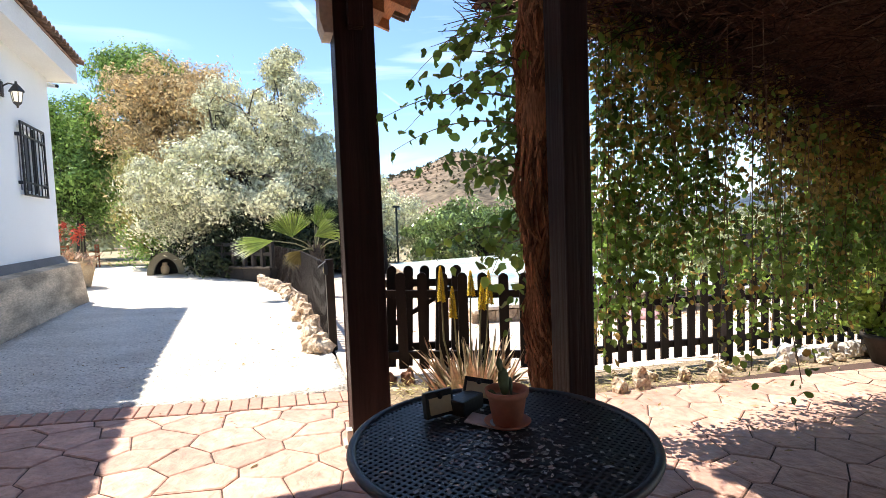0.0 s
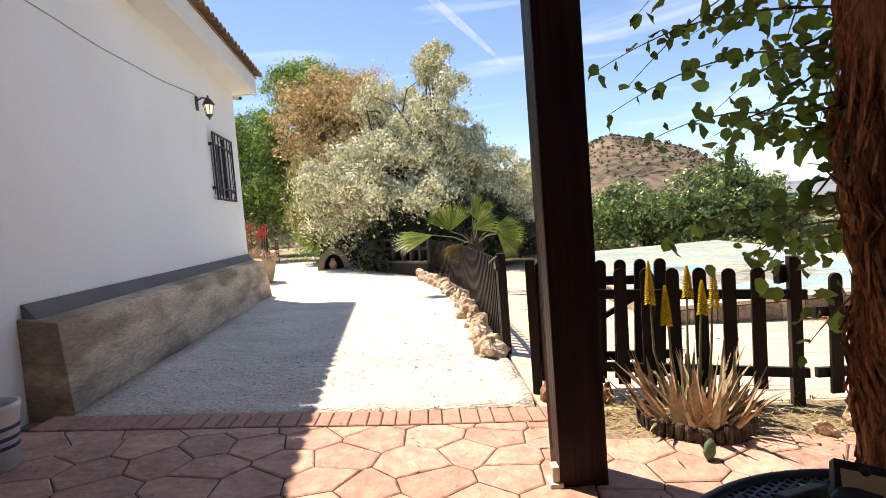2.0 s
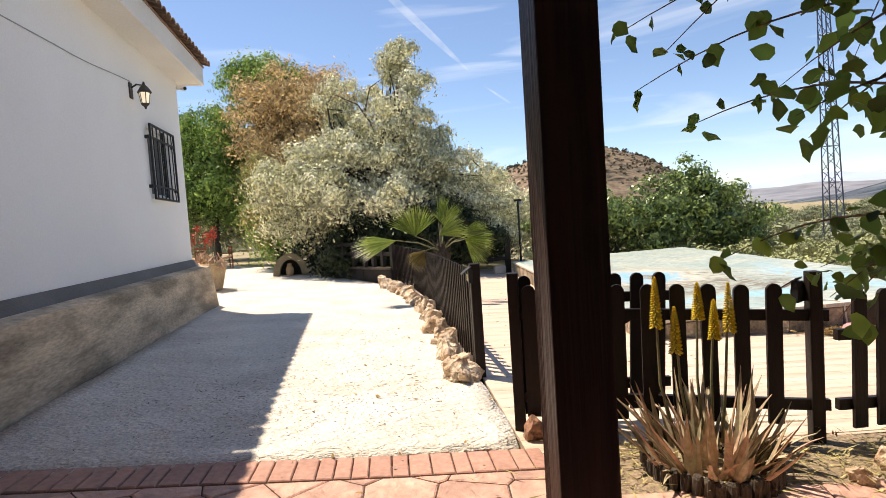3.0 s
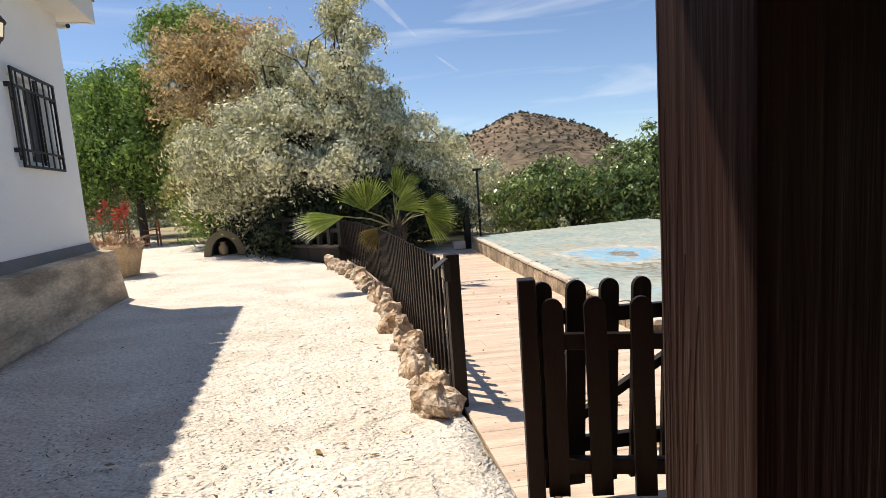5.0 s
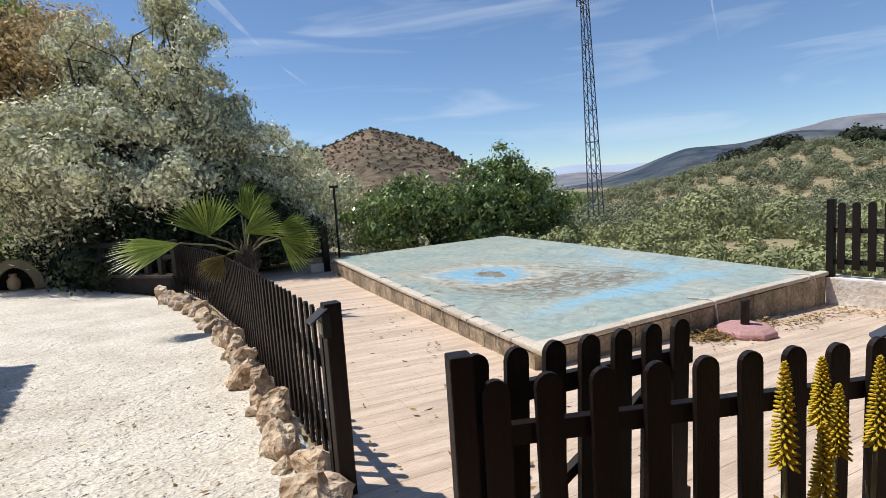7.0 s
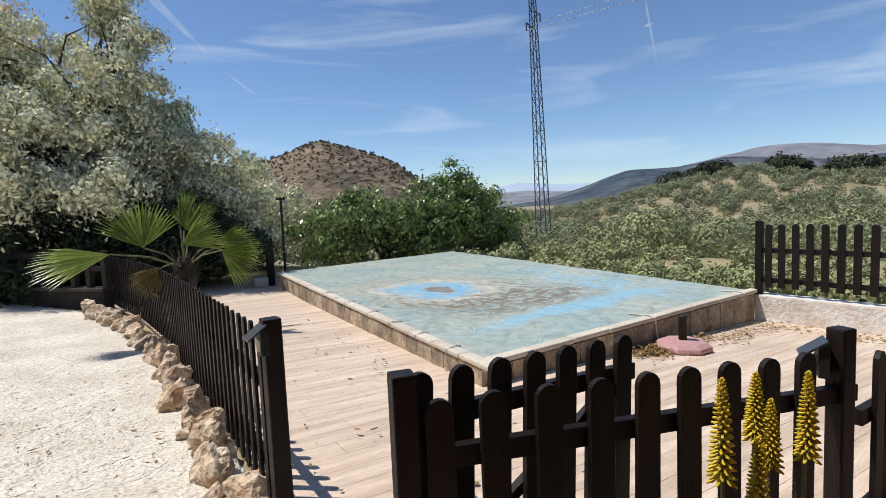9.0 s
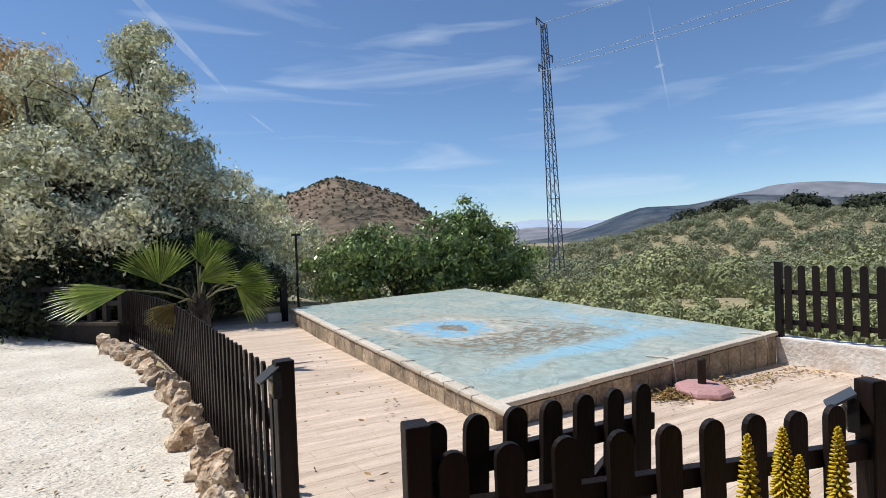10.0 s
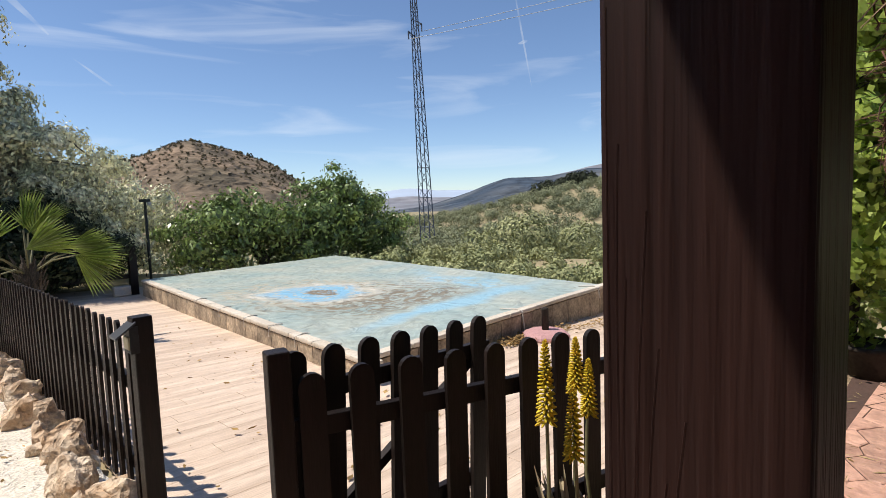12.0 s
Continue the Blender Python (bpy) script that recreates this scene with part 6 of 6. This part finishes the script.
grove("hill_scrub", "dark scrub dotted over the bare hill", "scrub", 1100, lambda g: (g.uniform(4, 36), 340 + 140 * g.uniform() ** 0.6), 0.75, 30, 0.75, M_scrub, 105, 0.75)
grove("ridge_pines", "small dark pines along the hill's crest", "trees", 45, lambda g: (g.uniform(8, 33), 474 + 8 * g.uniform()), 1.3, 60, 1.3, M_scrub, 106, 1.2)


# lattice pylon with its lines
def pylon():
    dist = 75.0
    bx, by = CX + dist * math.sin(radians(44.25)), CY + dist * math.cos(radians(44.25))
    base = land(44.25, dist)[2] - 0.5
    root = thing("lattice_pylon", pose(bx, by, base, 0, 0, 20), "tall slender steel lattice pylon leaning slightly", "pylon")
    top = 31.0 - base
    lx = -0.048

    def c(t, k):
        w = 0.80 - 0.50 * t
        sx, sy = ((-1, -1), (1, -1), (1, 1), (-1, 1))[k]
        return Vector((sx * w + lx * top * t, sy * w, top * t))

    for k in range(4):
        part("leg", Shape().tube([c(t, k) for t in (0, 0.35, 0.7, 1)], 0.075, 5), M_steel, root)
    n = 26
    for k in range(4):
        s = Shape()
        for i in range(n):
            a, b = i / n, (i + 1) / n
            s.tube([c(a, k), c(b, (k + 1) % 4)] if i % 2 else [c(a, (k + 1) % 4), c(b, k)], 0.042, 4)
            if i % 3 == 0:
                s.tube([c(a, k), c(a, (k + 1) % 4)], 0.04, 4)
        part("lattice", s, M_steel, root)
    for z, side in ((top, -1), (top - 4.0, 1), (top - 6.2, -1)):
        t = z / top
        o = Vector((lx * z, 0, z))
        arm = part("crossarm", Shape().tube([o, o + Vector((side * 2.2, 0, 0.25))], 0.08, 5).tube([o + Vector((0, 0, -0.8)), o + Vector((side * 2.2, 0, 0.2))], 0.05, 4), M_steel, root)
        part("insulator", Shape().tube([o + Vector((side * 2.15, 0, 0.2)), o + Vector((side * 2.15, 0, -0.8))], 0.10, 6), M_steel, arm)
        w0 = root.matrix_world @ (o + Vector((side * 2.15, 0, -0.8)))
        far = Vector((80, -6, 36 + 0.9 * (z - top)))
        line = [w0.lerp(far, q / 14) - Vector((0, 0, 3 * (q / 14) * (1 - q / 14))) for q in range(15)]
        tagged(part("power_line", Shape().tube(line, 0.035, 4), M_wire), "thin pale overhead power line", "power line", "power lines")


pylon()


# vapour trails high in the sky
def contrail(a0, e0, a1, e1, w, label):
    d = 3000.0

    def p(a, e):
        return Vector((CX + d * math.sin(radians(a)) * math.cos(radians(e)), CY + d * math.cos(radians(a)) * math.cos(radians(e)), d * math.sin(radians(e))))

    a, b = p(a0, e0), p(a1, e1)
    tagged(part("contrail", Shape().tube([a.lerp(b, k / 6) for k in range(7)], [w * f for f in (0.15, 0.6, 0.9, 1.0, 0.9, 0.6, 0.15)], 8, False), M_cloud, None, "", True), label, "contrail", "contrails", "stuff")


def vapour_material(m, alpha):
    n, l = m.node_tree.nodes, m.node_tree.links
    em, tr, mx = n.new("ShaderNodeEmission"), n.new("ShaderNodeBsdfTransparent"), n.new("ShaderNodeMixShader")
    em.inputs["Color"].default_value, em.inputs["Strength"].default_value = (0.80, 0.88, 0.96, 1), 0.85
    nz = n.new("ShaderNodeTexNoise")
    nz.inputs["Scale"].default_value = 0.012
    g = n.new("ShaderNodeNewGeometry")
    l.new(g.outputs["Position"], nz.inputs["Vector"])
    mr = n.new("ShaderNodeMapRange")
    mr.inputs["From Min"].default_value, mr.inputs["From Max"].default_value, mr.inputs["To Max"].default_value = 0.3, 0.75, alpha
    l.new(nz.outputs["Fac"], mr.inputs["Value"])
    l.new(mr.outputs["Result"], mx.inputs["Fac"])
    l.new(tr.outputs["BSDF"], mx.inputs[1])
    l.new(em.outputs["Emission"], mx.inputs[2])
    l.new(mx.outputs["Shader"], n["Material Output"].inputs["Surface"])


vapour_material(M_cloud, 0.22)
contrail(-2, 26.5, 10, 15.7, 22, "broad fading vapour trail")
contrail(11.6, 14.0, 15.4, 11.2, 6, "short thin vapour trail")
contrail(54.2, 22, 55.9, 12.2, 5, "thin steep vapour trail")
contrail(54.6, 16.45, 55.6, 16.65, 9, "small white wisp of cloud")


# paving: stamped flagstones, border and deck boards, piece by piece
def clip(poly, nx, ny, d):
    """The part of a polygon on the side nx*x + ny*y <= d."""
    out = []
    for i in range(len(poly)):
        (ax, ay), (bx, by) = poly[i], poly[(i + 1) % len(poly)]
        fa, fb = nx * ax + ny * ay - d, nx * bx + ny * by - d
        if fa <= 0:
            out.append((ax, ay))
        if fa * fb < 0:
            t = fa / (fa - fb)
            out.append((ax + (bx - ax) * t, ay + (by - ay) * t))
    return out


def inset(poly, e):
    cx, cy = sum(p[0] for p in poly) / len(poly), sum(p[1] for p in poly) / len(poly)
    n = len(poly)
    out = poly
    for i in range(n):
        (ax, ay), (bx, by) = poly[i], poly[(i + 1) % n]
        l = math.hypot(bx - ax, by - ay)
        if l < 1e-5:
            continue
        nx, ny = (by - ay) / l, -(bx - ax) / l
        if nx * (cx - ax) + ny * (cy - ay) > 0:
            nx, ny = -nx, -ny
        out = clip(out, nx, ny, nx * ax + ny * ay - e)
        if len(out) < 3:
            return []
    return out


def slab(name, poly, material, parent, top, depth=0.03, soft=0.010, drop=0.006):
    up = inset(poly, soft)
    if len(poly) < 3 or len(up) < 3:
        return
    n, m = len(poly), len(up)
    cx, cy = sum(p[0] for p in poly) / n, sum(p[1] for p in poly) / n
    s = Shape()
    lo = [(x - cx, y - cy, gz(x, y) + top - drop - gz(cx, cy)) for x, y in poly]
    hi = [(x - cx, y - cy, gz(x, y) + top - gz(cx, cy)) for x, y in up]
    bt = [(x, y, z - depth) for x, y, z in lo]
    if n == m:
        s.add(hi + lo + bt, [tuple(range(n))] + [(n + i, n + (i + 1) % n, (i + 1) % n, i) for i in range(n)] + [(2 * n + i, 2 * n + (i + 1) % n, n + (i + 1) % n, n + i) for i in range(n)])
    else:
        s.add(lo + bt, [tuple(range(n))] + [(n + i, n + (i + 1) % n, (i + 1) % n, i) for i in range(n)])
    part(name, s, material, parent, m=Matrix.Translation((cx, cy, gz(cx, cy))))


def patio_limits(poly):
    poly = clip(poly, -1, 0, 3.3)
    poly = clip(poly, 1, 0, 7.9)
    cx = sum(p[0] for p in poly) / max(1, len(poly)) if poly else 0
    if not poly:
        return poly
    if cx < 0.95:
        poly = clip(poly, 0.035, 1, 4.40 - 0.035 - 0.275)
    else:
        poly = clip(poly, 0.05, 1, 3.80)
    return poly


pave_base = Shape()
n = 30
pv = [(-3.3 + 11.2 * j / n, -3.6 + (7.85 if -3.3 + 11.2 * j / n < 0.9 else 7.3) * i / n) for i in range(n + 1) for j in range(n + 1)]
pave_base.add([(x, y, gz(x, y) - 0.010) for x, y in pv], [(i * (n + 1) + j, i * (n + 1) + j + 1, (i + 1) * (n + 1) + j + 1, (i + 1) * (n + 1) + j) for i in range(n) for j in range(n)])
pavement = tagged(part("pavement", pave_base, M_joint), "pink stamped-concrete flagstone paving", "paving", kind="structure")
rngs = np.random.default_rng(111)
pitch = 0.335
seeds = {}
for i in range(-2, 26):
    for j in range(-14, 28):
        seeds[i, j] = ((j + 0.5 * (i % 2)) * pitch * 1.06 + rngs.uniform(-0.10, 0.10), -3.0 + i * pitch * 0.84 + 0.7 + rngs.uniform(-0.085, 0.085))
far_slabs = Shape()
count = 0
for (i, j), (sx, sy) in sorted(seeds.items(), key=lambda s: math.hypot(s[1][0] - 0.5, s[1][1] - 3.2)):
    if not (-3.4 < sx < 8.1 and -3.2 < sy < 4.6):
        continue
    poly = [(sx - 0.6, sy - 0.6), (sx + 0.6, sy - 0.6), (sx + 0.6, sy + 0.6), (sx - 0.6, sy + 0.6)]
    for di in (-2, -1, 0, 1, 2):
        for dj in (-2, -1, 0, 1, 2):
            q = seeds.get((i + di, j + dj))
            if q and (di or dj):
                mx, my = q[0] - sx, q[1] - sy
                poly = clip(poly, mx, my, mx * (sx + q[0]) / 2 + my * (sy + q[1]) / 2)
    poly = patio_limits(poly)
    if len(poly) < 3:
        continue
    poly = inset(poly, 0.0045)
    if len(poly) < 3:
        continue
    if sy > 0.6 and sx < 6.6 and count < 290:
        slab("flagstone", poly, M_paving, pavement, rngs.uniform(-0.0015, 0.0015), soft=0.008)
        count += 1
    else:
        k = len(far_slabs.v)
        far_slabs.add([(x, y, gz(x, y) - 0.002) for x, y in poly], [tuple(range(len(poly)))])
tagged(part("flagstones", far_slabs, M_paving, pavement), "more flagstones", kind="stuff")
edge = tagged(new("paving_border"), "pink stamped brick-pattern border along the drive", "paving", kind="structure")
x = -2.78
while x < 0.86:
    w = 0.098 if (round(x * 50) % 3) else 0.13
    y0, y1 = border_y(x) - 0.265, border_y(x)
    slab("brick", inset([(x, y0), (x + w, y0 - 0.007), (x + w, y1 - 0.007), (x, y1)], 0.004), M_brick, edge, 0.002, soft=0.006)
    x += w

deck_base = Shape()
n = 40


def deck_x0(y):
    return lerp_list([(4.2, 0.78), (5.9, 0.80), (7.2, 0.79), (9.0, 0.77), (11.0, 0.74), (12.9, 0.60), (14.0, 0.42), (15.1, 0.22), (18, -0.2)], y)


dv = []
for i in range(n + 1):
    for j in range(n + 1):
        y = 4.25 + 14.0 * i / n
        x = deck_x0(y) + (8.7 - deck_x0(y)) * j / n
        dv.append((x, y, gz(x, y) - 0.017))
deck_base.add(dv, [(i * (n + 1) + j, i * (n + 1) + j + 1, (i + 1) * (n + 1) + j + 1, (i + 1) * (n + 1) + j) for i in range(n) for j in range(n)])
deck = tagged(part("pool_deck", deck_base, M_deckjoint), "wood-look tile boards round the pool", "deck", kind="structure")
row = 0
y = 4.28
while y < 17.2:
    h = 0.20
    x = deck_x0(y + 0.1) - (0.0, 0.42, 0.2, 0.63)[row % 4]
    while x < 8.45:
        x0, x1 = max(x, deck_x0(y + 0.1)), min(x + 1.2, 8.45)
        edge_x = 3.0 + 0.079 * (y - 7.13)
        if y > 6.98:
            x1 = min(x1, edge_x - 0.02)
        if x1 - x0 > 0.08:
            slab("deck_board", inset([(x0, y), (x1, y), (x1, y + h), (x0, y + h)], 0.0013), M_deck, deck, -0.012, soft=0.003, drop=0.001)
        if y > 6.98 and x + 1.2 > edge_x:
            break
        x += 1.2
    y += h
    row += 1
